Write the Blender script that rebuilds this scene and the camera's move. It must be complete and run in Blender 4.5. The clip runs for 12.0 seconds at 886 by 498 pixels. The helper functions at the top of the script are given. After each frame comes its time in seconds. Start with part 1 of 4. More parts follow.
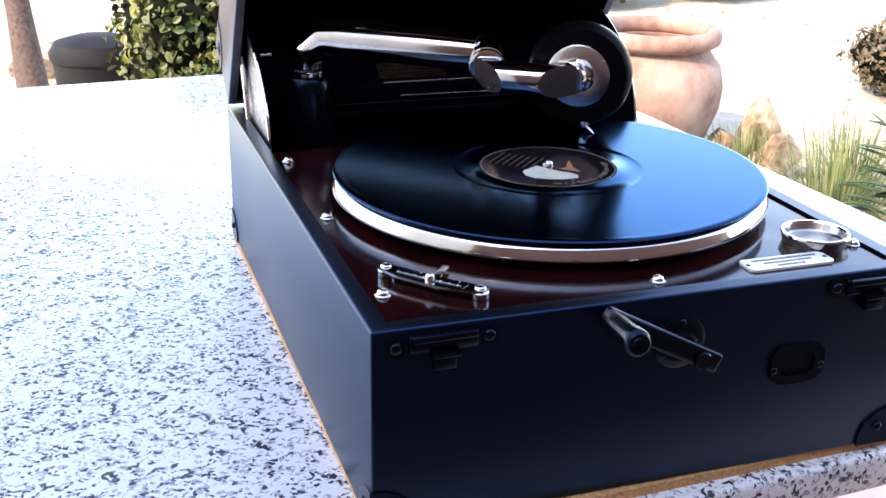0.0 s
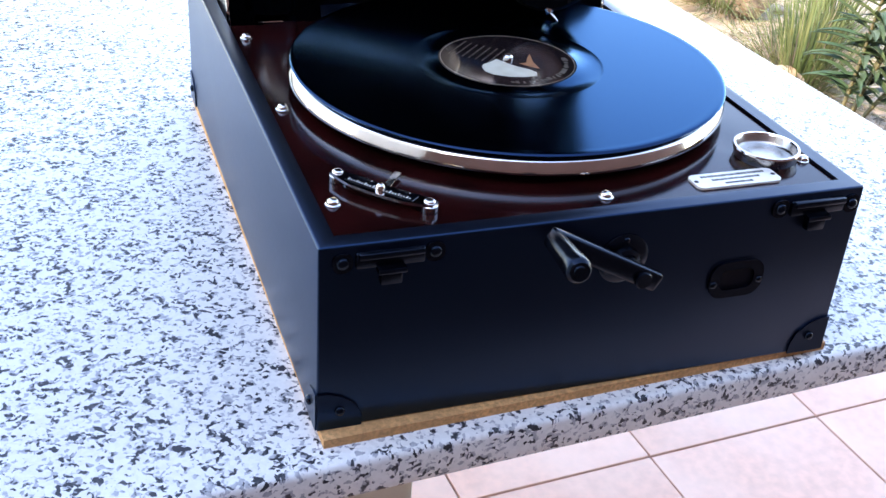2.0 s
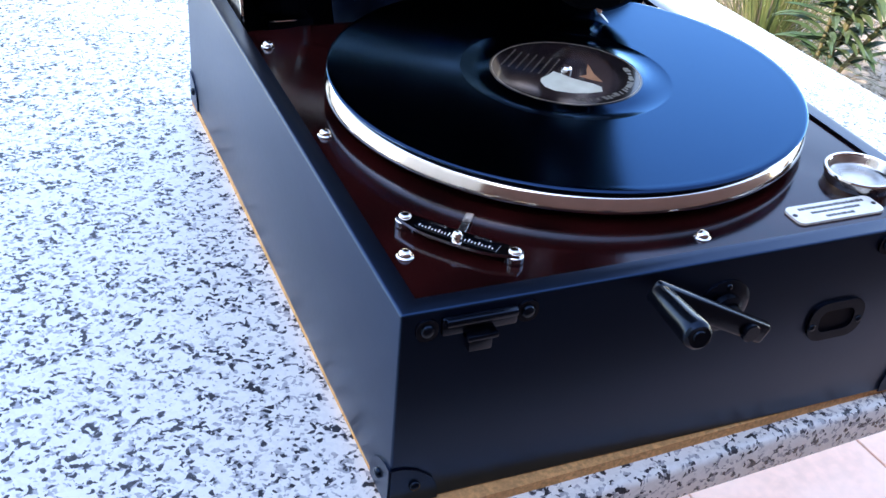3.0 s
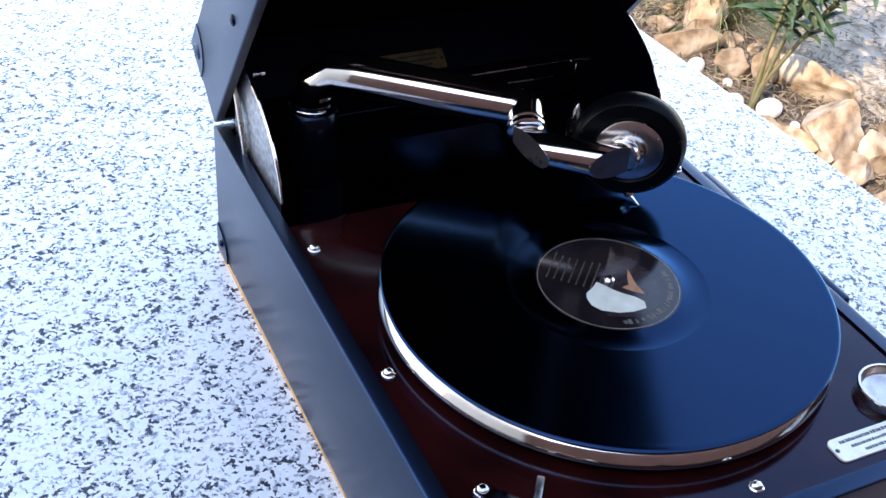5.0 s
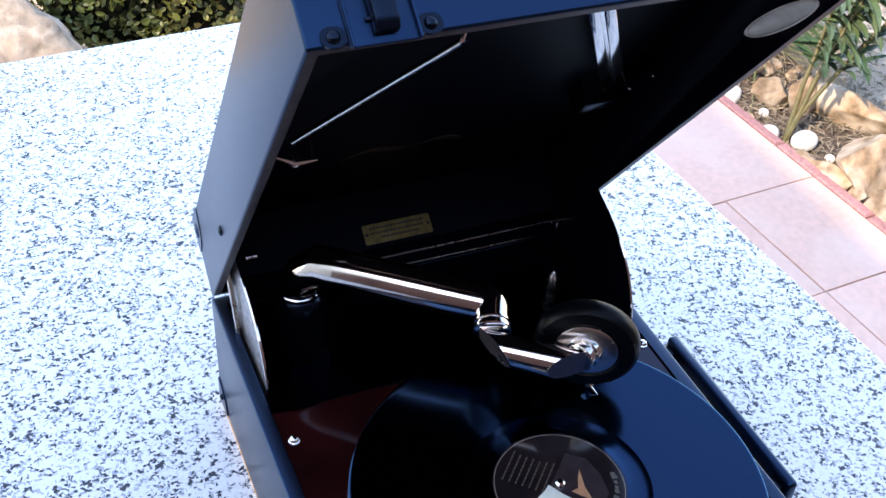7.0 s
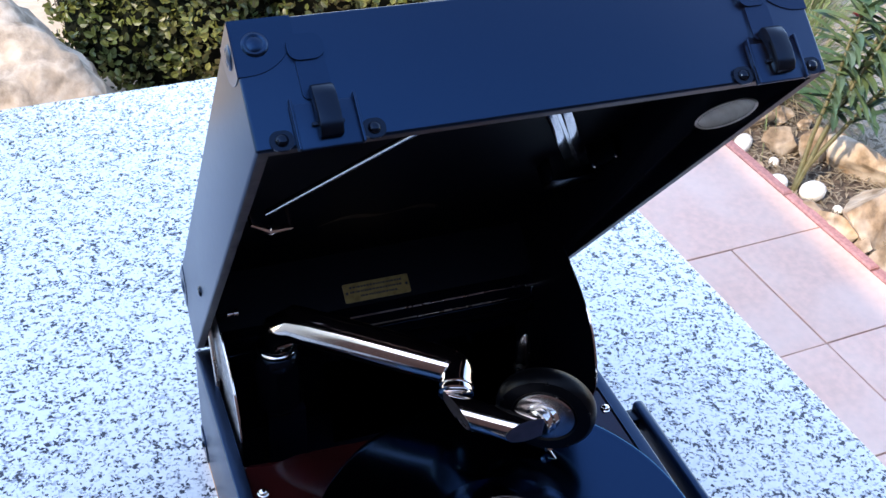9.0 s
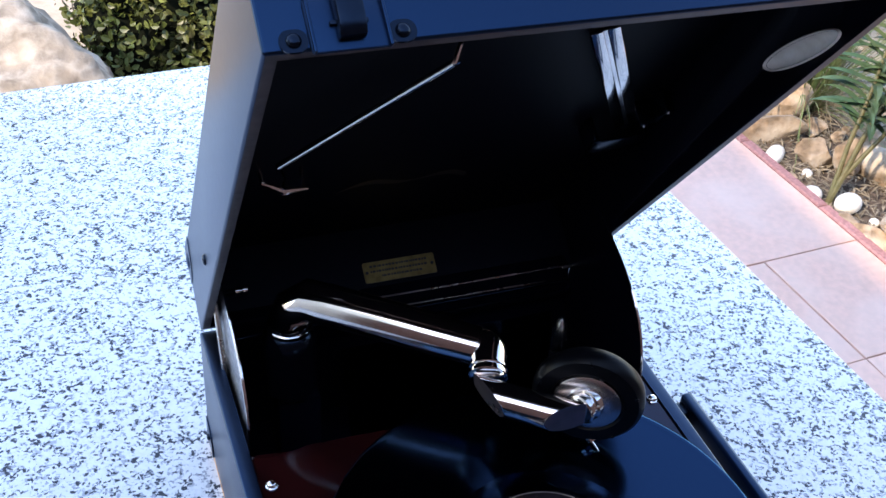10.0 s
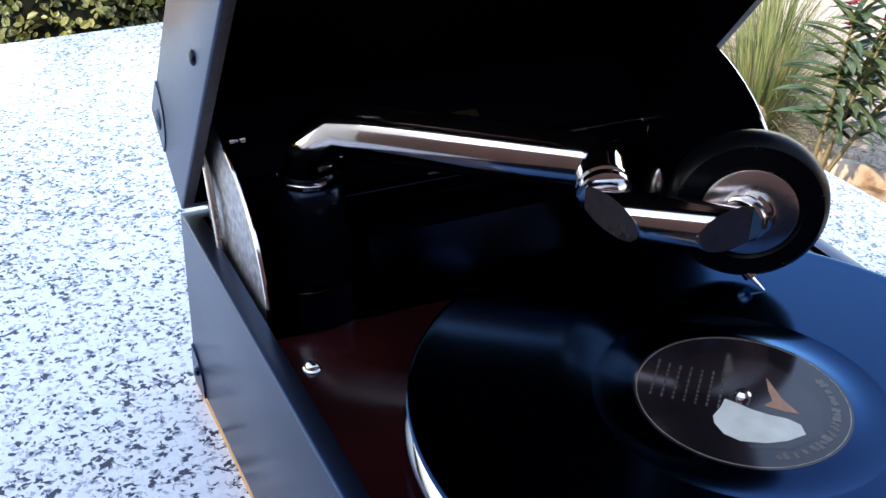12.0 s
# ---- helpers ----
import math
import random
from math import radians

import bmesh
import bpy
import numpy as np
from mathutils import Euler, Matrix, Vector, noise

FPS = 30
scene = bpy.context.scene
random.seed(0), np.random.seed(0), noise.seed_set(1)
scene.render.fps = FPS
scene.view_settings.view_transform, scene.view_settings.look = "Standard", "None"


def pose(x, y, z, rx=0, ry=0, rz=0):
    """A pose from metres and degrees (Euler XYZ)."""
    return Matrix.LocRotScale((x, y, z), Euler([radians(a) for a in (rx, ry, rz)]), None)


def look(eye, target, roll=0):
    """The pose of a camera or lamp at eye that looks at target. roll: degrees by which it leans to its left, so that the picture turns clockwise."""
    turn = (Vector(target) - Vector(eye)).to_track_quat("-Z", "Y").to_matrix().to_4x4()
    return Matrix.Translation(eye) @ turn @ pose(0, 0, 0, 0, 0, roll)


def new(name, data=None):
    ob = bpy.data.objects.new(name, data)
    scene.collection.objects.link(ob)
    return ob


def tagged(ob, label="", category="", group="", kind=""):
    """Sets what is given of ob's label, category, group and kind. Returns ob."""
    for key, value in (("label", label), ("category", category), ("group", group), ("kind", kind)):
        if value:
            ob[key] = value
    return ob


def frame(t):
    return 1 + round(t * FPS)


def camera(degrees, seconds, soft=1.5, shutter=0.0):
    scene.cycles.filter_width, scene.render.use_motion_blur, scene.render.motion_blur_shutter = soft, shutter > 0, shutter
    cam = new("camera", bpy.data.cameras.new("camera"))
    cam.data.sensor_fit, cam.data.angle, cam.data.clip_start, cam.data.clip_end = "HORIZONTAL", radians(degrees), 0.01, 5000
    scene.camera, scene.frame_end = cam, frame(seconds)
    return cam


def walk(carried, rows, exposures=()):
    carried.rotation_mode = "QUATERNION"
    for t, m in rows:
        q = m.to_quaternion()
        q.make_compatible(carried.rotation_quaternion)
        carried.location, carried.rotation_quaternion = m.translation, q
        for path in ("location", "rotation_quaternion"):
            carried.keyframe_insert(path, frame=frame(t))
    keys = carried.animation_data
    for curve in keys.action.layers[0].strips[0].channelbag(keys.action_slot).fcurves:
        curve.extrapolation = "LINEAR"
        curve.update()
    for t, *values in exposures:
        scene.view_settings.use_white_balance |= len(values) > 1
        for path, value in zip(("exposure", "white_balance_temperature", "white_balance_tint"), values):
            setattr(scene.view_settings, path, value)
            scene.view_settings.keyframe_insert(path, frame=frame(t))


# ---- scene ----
cam = camera(42.70, 12.0)
# PATH BEGIN
PATH = [
    (0, (-0.1128, -0.4240, 0.3185), (0.0379, 0.0173, 0.1381), 1.00),
    (0.5, (-0.1043, -0.4258, 0.3210), (0.0473, 0.0017, 0.1107), 1.92),
    (1, (-0.0986, -0.4350, 0.3443), (0.0511, -0.0152, 0.1176), 2.35),
    (1.5, (-0.0979, -0.4420, 0.3612), (0.0492, -0.0310, 0.1174), 3.39),
    (2, (-0.1003, -0.4125, 0.3630), (0.0539, -0.0103, 0.1090), 4.22),
    (2.5, (-0.1075, -0.3601, 0.3598), (0.0556, 0.0319, 0.0957), 4.38),
    (3, (-0.1326, -0.3207, 0.3649), (0.0432, 0.0614, 0.0946), 5.10),
    (3.5, (-0.1588, -0.2763, 0.3979), (0.0258, 0.0931, 0.1160), 5.45),
    (3.7, (-0.1663, -0.2603, 0.4127), (0.0255, 0.1030, 0.1277), 5.56),
    (5.3, (-0.1654, -0.2274, 0.5381), (0.0244, 0.1227, 0.2358), 5.08),
    (5.5, (-0.1594, -0.2328, 0.5594), (0.0261, 0.1186, 0.2559), 4.20),
    (6, (-0.1377, -0.2039, 0.5847), (0.0406, 0.1455, 0.2746), 3.96),
    (6.5, (-0.1148, -0.1871, 0.6106), (0.0565, 0.1646, 0.2993), 4.01),
    (7, (-0.1077, -0.2069, 0.6544), (0.0573, 0.1466, 0.3416), 3.76),
    (7.5, (-0.1079, -0.2286, 0.6943), (0.0513, 0.1245, 0.3781), 4.17),
    (7.7, (-0.1069, -0.2319, 0.7052), (0.0564, 0.1192, 0.3888), 4.68),
    (9.3, (-0.0762, -0.2298, 0.6944), (0.0795, 0.1367, 0.3919), 4.55),
    (9.5, (-0.0746, -0.2200, 0.6777), (0.0829, 0.1456, 0.3752), 5.10),
    (10, (-0.0692, -0.1934, 0.6231), (0.0821, 0.1810, 0.3282), 4.11),
    (10.5, (-0.0685, -0.1747, 0.5775), (0.0880, 0.2027, 0.2893), 3.75),
    (11, (-0.0760, -0.1420, 0.4939), (0.0937, 0.2411, 0.2213), 3.34),
    (11.5, (-0.0898, -0.1156, 0.4242), (0.0918, 0.2689, 0.1612), 2.77),
    (12, (-0.1025, -0.0937, 0.3827), (0.0897, 0.2938, 0.1318), 1.96),
]
# PATH END
walk(cam, [(t, look(eye, target, roll)) for t, eye, target, roll in PATH], [(0, 2.98, 8450, 20), (3.7, 2.93, 7900, 16), (5.5, 2.74, 7950, 17), (7.0, 2.70, 7900, 17), (9.5, 2.49, 7350, 15), (12, 2.55, 8200, 18)])

# ---------------------------------------------------------------- world, sun, exposure
SUN_ELEV, SUN_TURN = radians(40), radians(-62)      # the sun stands behind the added wall on the left
world = bpy.data.worlds.new("sky")
scene.world = world
world.use_nodes = True
wn = world.node_tree.nodes
wl = world.node_tree.links
sky = wn.new("ShaderNodeTexSky")
sky.sky_type = "NISHITA"
sky.sun_disc = False
sky.sun_elevation = SUN_ELEV
sky.sun_rotation = radians(180) - SUN_TURN
sky.air_density, sky.dust_density, sky.ozone_density = 1.0, 0.3, 2.5
wn["Background"].inputs["Strength"].default_value = 0.15
wl.new(sky.outputs[0], wn["Background"].inputs["Color"])
sun_data = bpy.data.lights.new("sun", "SUN")
sun_data.energy, sun_data.angle, sun_data.color = 1.05, radians(1.0), (1.0, 0.91, 0.78)
sun = new("sun", sun_data)
sun_from = Vector((math.sin(SUN_TURN) * math.cos(SUN_ELEV), -math.cos(SUN_TURN) * math.cos(SUN_ELEV), math.sin(SUN_ELEV)))
sun.matrix_world = look(sun_from * 30, (0, 0, 0))


# ---------------------------------------------------------------- materials
def ramp_of(nt, fac, stops, mode="LINEAR"):
    r = nt.nodes.new("ShaderNodeValToRGB")
    r.color_ramp.interpolation = mode
    while len(r.color_ramp.elements) < len(stops):
        r.color_ramp.elements.new(0.5)
    for el, (pos, col) in zip(r.color_ramp.elements, stops):
        el.position, el.color = pos, (*col, 1)
    nt.links.new(fac, r.inputs[0])
    return r.outputs[0]


def surface(name, colour, rough=0.5, metal=0.0, grain=None, grain_mix=0.3, dark=0.6, bump=0.0, bump_scale=None, stain=None, vary=0.0, coat=0.0, spec=None, rough_var=0.0, tint=None):
    """A material with fine grain, broad stains, relief and a little spread from object to object."""
    m = bpy.data.materials.new(name)
    m.use_nodes = True
    nt = m.node_tree
    n, l = nt.nodes, nt.links
    bsdf = n["Principled BSDF"]
    bsdf.inputs["Roughness"].default_value = rough
    bsdf.inputs["Metallic"].default_value = metal
    bsdf.inputs["Coat Weight"].default_value = coat
    bsdf.inputs["Coat Roughness"].default_value = 0.06
    if spec is not None:
        bsdf.inputs["Specular IOR Level"].default_value = spec
    if tint is not None:
        bsdf.inputs["Specular Tint"].default_value = (*tint, 1)
    co = n.new("ShaderNodeTexCoord").outputs["Object"]
    col = None
    base = tuple(colour)
    low = tuple(c * dark for c in base)
    if grain:
        t = n.new("ShaderNodeTexNoise")
        t.inputs["Scale"].default_value, t.inputs["Detail"].default_value = grain, 6
        l.new(co, t.inputs["Vector"])
        col = ramp_of(nt, t.outputs["Fac"], [(0.5 - grain_mix / 2, low), (0.5 + grain_mix / 2, base)])
    if stain:
        t = n.new("ShaderNodeTexNoise")
        t.inputs["Scale"].default_value, t.inputs["Detail"].default_value = stain[0], 4
        l.new(co, t.inputs["Vector"])
        mix = n.new("ShaderNodeMix")
        mix.data_type = "RGBA"
        fac = ramp_of(nt, t.outputs["Fac"], [(0.42, (0, 0, 0)), (0.68, (stain[2],) * 3)])
        l.new(fac, mix.inputs["Factor"])
        if col is None:
            mix.inputs["A"].default_value = (*base, 1)
        else:
            l.new(col, mix.inputs["A"])
        mix.inputs["B"].default_value = (*stain[1], 1)
        col = mix.outputs["Result"]
    if vary:
        info = n.new("ShaderNodeObjectInfo")
        hsv = n.new("ShaderNodeHueSaturation")
        mr = n.new("ShaderNodeMapRange")
        mr.inputs["To Min"].default_value, mr.inputs["To Max"].default_value = 1 - vary, 1 + vary
        l.new(info.outputs["Random"], mr.inputs["Value"])
        l.new(mr.outputs[0], hsv.inputs["Value"])
        if col is None:
            hsv.inputs["Color"].default_value = (*base, 1)
        else:
            l.new(col, hsv.inputs["Color"])
        col = hsv.outputs["Color"]
    if col is None:
        bsdf.inputs["Base Color"].default_value = (*base, 1)
    else:
        l.new(col, bsdf.inputs["Base Color"])
    if bump:
        t = n.new("ShaderNodeTexNoise")
        t.inputs["Scale"].default_value, t.inputs["Detail"].default_value = bump_scale or (grain or 50) * 2, 5
        l.new(co, t.inputs["Vector"])
        b = n.new("ShaderNodeBump")
        b.inputs["Strength"].default_value, b.inputs["Distance"].default_value = bump, 0.2 / (bump_scale or (grain or 50))
        l.new(t.outputs["Fac"], b.inputs["Height"])
        l.new(b.outputs[0], bsdf.inputs["Normal"])
    if rough_var:
        t = n.new("ShaderNodeTexNoise")
        t.inputs["Scale"].default_value, t.inputs["Detail"].default_value = (bump_scale or grain or 40) * 0.15, 4
        l.new(co, t.inputs["Vector"])
        mr = n.new("ShaderNodeMapRange")
        mr.inputs["To Min"].default_value, mr.inputs["To Max"].default_value = max(0.02, rough - rough_var), rough + rough_var
        l.new(t.outputs["Fac"], mr.inputs["Value"])
        l.new(mr.outputs[0], bsdf.inputs["Roughness"])
    return m


def granite_material():
    """Pale polished granite: white and grey crystals with small black flecks."""
    m = bpy.data.materials.new("granite")
    m.use_nodes = True
    nt = m.node_tree
    n, l = nt.nodes, nt.links
    bsdf = n["Principled BSDF"]
    co = n.new("ShaderNodeTexCoord").outputs["Object"]
    warp = n.new("ShaderNodeTexNoise")
    warp.inputs["Scale"].default_value, warp.inputs["Detail"].default_value = 160, 3
    l.new(co, warp.inputs["Vector"])
    sc = n.new("ShaderNodeVectorMath")
    sc.operation = "SCALE"
    sc.inputs["Scale"].default_value = 0.007
    l.new(warp.outputs["Color"], sc.inputs[0])
    ad = n.new("ShaderNodeVectorMath")
    l.new(co, ad.inputs[0])
    l.new(sc.outputs[0], ad.inputs[1])
    fleck = n.new("ShaderNodeTexVoronoi")
    fleck.inputs["Scale"].default_value = 450
    l.new(ad.outputs[0], fleck.inputs["Vector"])
    sep = n.new("ShaderNodeSeparateColor")
    l.new(fleck.outputs["Color"], sep.inputs[0])
    clump = n.new("ShaderNodeTexNoise")
    clump.inputs["Scale"].default_value, clump.inputs["Detail"].default_value = 140, 3
    l.new(co, clump.inputs["Vector"])
    mul = n.new("ShaderNodeMath")
    mul.operation = "MULTIPLY_ADD"
    mul.inputs[1].default_value, mul.inputs[2].default_value = 1.5, -0.75
    l.new(clump.outputs["Fac"], mul.inputs[0])
    add = n.new("ShaderNodeMath")
    l.new(sep.outputs[0], add.inputs[0])
    l.new(mul.outputs[0], add.inputs[1])
    dark = ramp_of(nt, add.outputs[0], [(0.0, (0.035, 0.037, 0.045)), (0.12, (0.07, 0.072, 0.085)), (0.155, (0.36, 0.37, 0.40)), (0.32, (0.50, 0.50, 0.52)), (0.36, (0.78, 0.77, 0.75)), (1.0, (0.86, 0.85, 0.83))])
    l.new(dark, bsdf.inputs["Base Color"])
    bsdf.inputs["Roughness"].default_value = 0.22
    bsdf.inputs["Specular IOR Level"].default_value = 0.5
    return m


GRANITE = granite_material()
# blue specular tint puts the sky's colour into the black leatherette's sheen
LEATHER = surface("leatherette", (0.0022, 0.0019, 0.0036), 0.30, spec=0.78, tint=(0.14, 0.45, 1.0), grain=900, dark=0.6, bump=0.04, bump_scale=1400, rough_var=0.02, stain=(14, (0.0026, 0.0026, 0.0056), 0.5))
LINING = surface("lid_lining", (0.0012, 0.0020, 0.0068), 0.50, grain=400, bump=0.1, bump_scale=800, spec=0.10)
BARE_RIM = surface("worn_rim", (0.060, 0.048, 0.050), 0.50, grain=180, dark=0.55, stain=(40, (0.085, 0.066, 0.062), 0.7), bump=0.15, bump_scale=500)
# reflections tinted blue for the sky; the wood itself is dark red
MAHOGANY = surface("mahogany", (0.0190, 0.0028, 0.0027), 0.12, spec=0.38, stain=(26, (0.005, 0.0012, 0.0014), 0.9), bump=0.02, bump_scale=300, tint=(0.30, 0.55, 1.0))
NICKEL = surface("nickel", (0.80, 0.74, 0.70), 0.10, 1.0, stain=(60, (0.62, 0.58, 0.54), 0.6), rough_var=0.04, grain=None, bump_scale=120)
DULL_NICKEL = surface("worn_nickel", (0.62, 0.58, 0.54), 0.28, 1.0, stain=(90, (0.42, 0.38, 0.34), 0.8), rough_var=0.08, bump_scale=200)
# sheen tinted blue to imitate reflected sky on black enamel
BLACK_METAL = surface("black_enamel", (0.0012, 0.0018, 0.0036), 0.22, 0.0, spec=0.34, stain=(220, (0.005, 0.005, 0.007), 0.3), tint=(0.35, 0.6, 1.0), bump=0.04, bump_scale=300)
# blotchy blue colour stands in for sky reflected in a dark glossy plate
SKY_TINTED = surface("sky_tinted_metal", (0.013, 0.028, 0.062), 0.14, 1.0, stain=(24, (0.003, 0.007, 0.016), 0.95), rough_var=0.05, bump_scale=120)
# pale speckle stands in for the granite mirrored in the polished cheek
SPECKLED_NICKEL = surface("speckled_nickel", (0.62, 0.61, 0.61), 0.40, 1.0, grain=240, dark=0.5, bump=0.6, bump_scale=160)
# nickel darkened in its colour for the dark surroundings the cut caps reflect
DARKENED_NICKEL = surface("darkened_nickel", (0.22, 0.19, 0.20), 0.30, 0.85, stain=(120, (0.15, 0.13, 0.14), 0.7), rough_var=0.08, bump_scale=200)
RUBBER = surface("black_rubber", (0.0015, 0.0018, 0.0030), 0.34, spec=0.10, stain=(160, (0.004, 0.004, 0.005), 0.4), bump=0.03, bump_scale=300)
PLATE_NICKEL = surface("brushed_nickel", (0.74, 0.68, 0.64), 0.26, 1.0, stain=(90, (0.56, 0.50, 0.46), 0.7), rough_var=0.06, bump_scale=200)
BRASS = surface("brass_plate", (0.42, 0.28, 0.10), 0.35, 1.0, stain=(140, (0.22, 0.14, 0.05), 0.7), rough_var=0.1, bump_scale=200)
GOLD_TRANSFER = surface("gold_transfer", (0.045, 0.033, 0.018), 0.5, stain=(90, (0.012, 0.010, 0.008), 0.8))
# metallic blue base paints the blue sky's reflection onto black shellac
SHELLAC = surface("shellac", (0.0115, 0.031, 0.070), 0.15, 1.0, tint=(0.58, 0.78, 1.0), rough_var=0.03, bump_scale=300)
PAPER_WHITE = surface("cream_print", (0.62, 0.60, 0.50), 0.35, stain=(120, (0.45, 0.42, 0.33), 0.6))
PAPER_DARK = surface("dark_label", (0.009, 0.006, 0.007), 0.10, stain=(60, (0.018, 0.012, 0.012), 0.7))
PAPER_MAUVE = surface("mauve_print", (0.030, 0.021, 0.022), 0.12, stain=(110, (0.018, 0.012, 0.014), 0.8))
PAPER_ORANGE = surface("orange_print", (0.42, 0.19, 0.09), 0.35, stain=(200, (0.25, 0.1, 0.05), 0.6))
OLD_GOLD = surface("old_gold_print", (0.075, 0.058, 0.045), 0.35, stain=(200, (0.05, 0.04, 0.03), 0.7))
RING_GOLD = surface("gold_line", (0.30, 0.25, 0.20), 0.35, stain=(200, (0.16, 0.13, 0.10), 0.7))
IVORY = surface("ivory_plate", (0.88, 0.86, 0.80), 0.25, stain=(150, (0.7, 0.67, 0.6), 0.5))
INK = surface("ink", (0.03, 0.03, 0.04), 0.5)
CORK = surface("cork", (0.82, 0.42, 0.17), 0.85, grain=500, dark=0.6, bump=0.3, bump_scale=700, stain=(60, (0.52, 0.27, 0.11), 0.5))
TILE = surface("terracotta_tile", (0.90, 0.54, 0.405), 0.5, grain=60, dark=0.88, stain=(5, (0.90, 0.62, 0.49), 0.7), vary=0.05, bump=0.05, bump_scale=150)
GROUT = surface("grout", (0.11, 0.085, 0.075), 0.9, grain=150)
KERB = surface("red_edging", (0.45, 0.215, 0.20), 0.6, grain=120, dark=0.7, vary=0.08, bump=0.1)
SAND = surface("sand", (0.54, 0.46, 0.37), 0.95, grain=18, dark=0.75, stain=(1.4, (0.50, 0.36, 0.24), 0.6), bump=0.6, bump_scale=30)
SOIL = surface("soil", (0.145, 0.105, 0.078), 0.95, grain=60, dark=0.35, bump=1.0, bump_scale=60)
ROCK = surface("sandstone", (0.40, 0.275, 0.170), 0.9, grain=34, dark=0.42, stain=(13, (0.54, 0.46, 0.37), 0.9), vary=0.26, bump=0.9, bump_scale=45)
PALE_ROCK = surface("pale_rock", (0.38, 0.305, 0.23), 0.9, grain=16, dark=0.5, stain=(30, (0.50, 0.43, 0.35), 0.8), bump=1.0, bump_scale=30)
CREAM = surface("cream_plaster", (0.66, 0.60, 0.50), 0.85, grain=30, dark=0.9, bump=0.15, bump_scale=90)
PEBBLE = surface("white_pebble", (0.80, 0.77, 0.71), 0.6, grain=60, dark=0.9, stain=(20, (0.68, 0.62, 0.54), 0.5))
TERRACOTTA = surface("aged_terracotta", (0.37, 0.215, 0.165), 0.9, grain=26, dark=0.62, stain=(6, (0.46, 0.34, 0.28), 0.9), bump=0.3, bump_scale=60)
BARK = surface("bark", (0.125, 0.085, 0.070), 0.9, grain=60, dark=0.5, bump=0.8, bump_scale=70)
STEM = surface("green_stem", (0.12, 0.115, 0.045), 0.6, grain=60, stain=(30, (0.14, 0.11, 0.05), 0.7))
LEAF = surface("oleander_leaf", (0.045, 0.100, 0.050), 0.45, grain=30, dark=0.6, stain=(8, (0.14, 0.17, 0.06), 0.6))
PETAL = surface("red_flower", (0.34, 0.045, 0.05), 0.6, grain=80)
GRASS = surface("dry_grass", (0.12, 0.185, 0.060), 0.7, grain=14, dark=0.6, stain=(9, (0.34, 0.34, 0.15), 0.7))
STRAW = surface("straw", (0.32, 0.26, 0.18), 0.8, grain=14, dark=0.5)
HEDGE = surface("hedge_leaf", (0.058, 0.085, 0.018), 0.45, grain=9, dark=0.3, stain=(5, (0.22, 0.22, 0.05), 0.8))
# near-black, paints the shade between the leaves
HEDGE_CORE = surface("hedge_inner_shade", (0.006, 0.008, 0.004), 0.95, grain=30, dark=0.5, spec=0.1)
SHRUB = surface("dry_shrub", (0.13, 0.11, 0.06), 0.8, grain=20, dark=0.5, stain=(6, (0.28, 0.2, 0.12), 0.7))
PLASTIC = surface("black_plastic", (0.008, 0.008, 0.009), 0.7, bump=0.2, bump_scale=40, spec=0.2, stain=(12, (0.02, 0.02, 0.02), 0.6))
WHITEWASH = surface("whitewash", (0.66, 0.65, 0.62), 0.9, grain=20, dark=0.92, bump=0.2, bump_scale=60)
STUCCO = surface("stucco", (0.080, 0.036, 0.031), 0.9, grain=20, dark=0.85, bump=0.3, bump_scale=60)


# ---------------------------------------------------------------- mesh helpers
def finish(bm, smooth=40):
    bmesh.ops.recalc_face_normals(bm, faces=bm.faces[:])
    lim = radians(smooth)
    for f in bm.faces:
        f.smooth = True
    for e in bm.edges:
        e.smooth = len(e.link_faces) == 2 and e.calc_face_angle(0) < lim
    return bm


def part(name, bm, material, parent=None, label="", smooth=40):
    """Links a bmesh as one mesh object, under a thing or a part."""
    finish(bm, smooth)
    me = bpy.data.meshes.new(name)
    bm.to_mesh(me)
    bm.free()
    for m in material if isinstance(material, (list, tuple)) else [material]:
        me.materials.append(m)
    ob = new(name, me)
    ob.parent = parent
    if label:
        ob["label"] = label
    return ob


def thing(name, at=(0, 0, 0)):
    e = new(name)
    e.empty_display_size = 0.02
    e.location = at
    return e


def block(bm, x0, x1, y0, y1, z0, z1, bevel=0.0, segs=2, m=None):
    r = bmesh.ops.create_cube(bm, size=1.0)
    vs = r["verts"]
    for v in vs:
        v.co = Vector(((x0 + x1) / 2 + v.co.x * (x1 - x0), (y0 + y1) / 2 + v.co.y * (y1 - y0), (z0 + z1) / 2 + v.co.z * (z1 - z0)))
    if bevel:
        es = list({e for v in vs for e in v.link_edges})
        vs = list({v for f in bmesh.ops.bevel(bm, geom=es, offset=bevel, segments=segs, affect="EDGES", profile=0.5)["faces"] for v in f.verts} | {v for v in vs if v.is_valid})
    if m is not None:
        bmesh.ops.transform(bm, matrix=m, verts=vs)
    return bm


def axis_frame(p, d):
    """A frame at p whose z runs along d."""
    return Matrix.Translation(p) @ Vector(d).to_track_quat("Z", "Y").to_matrix().to_4x4()


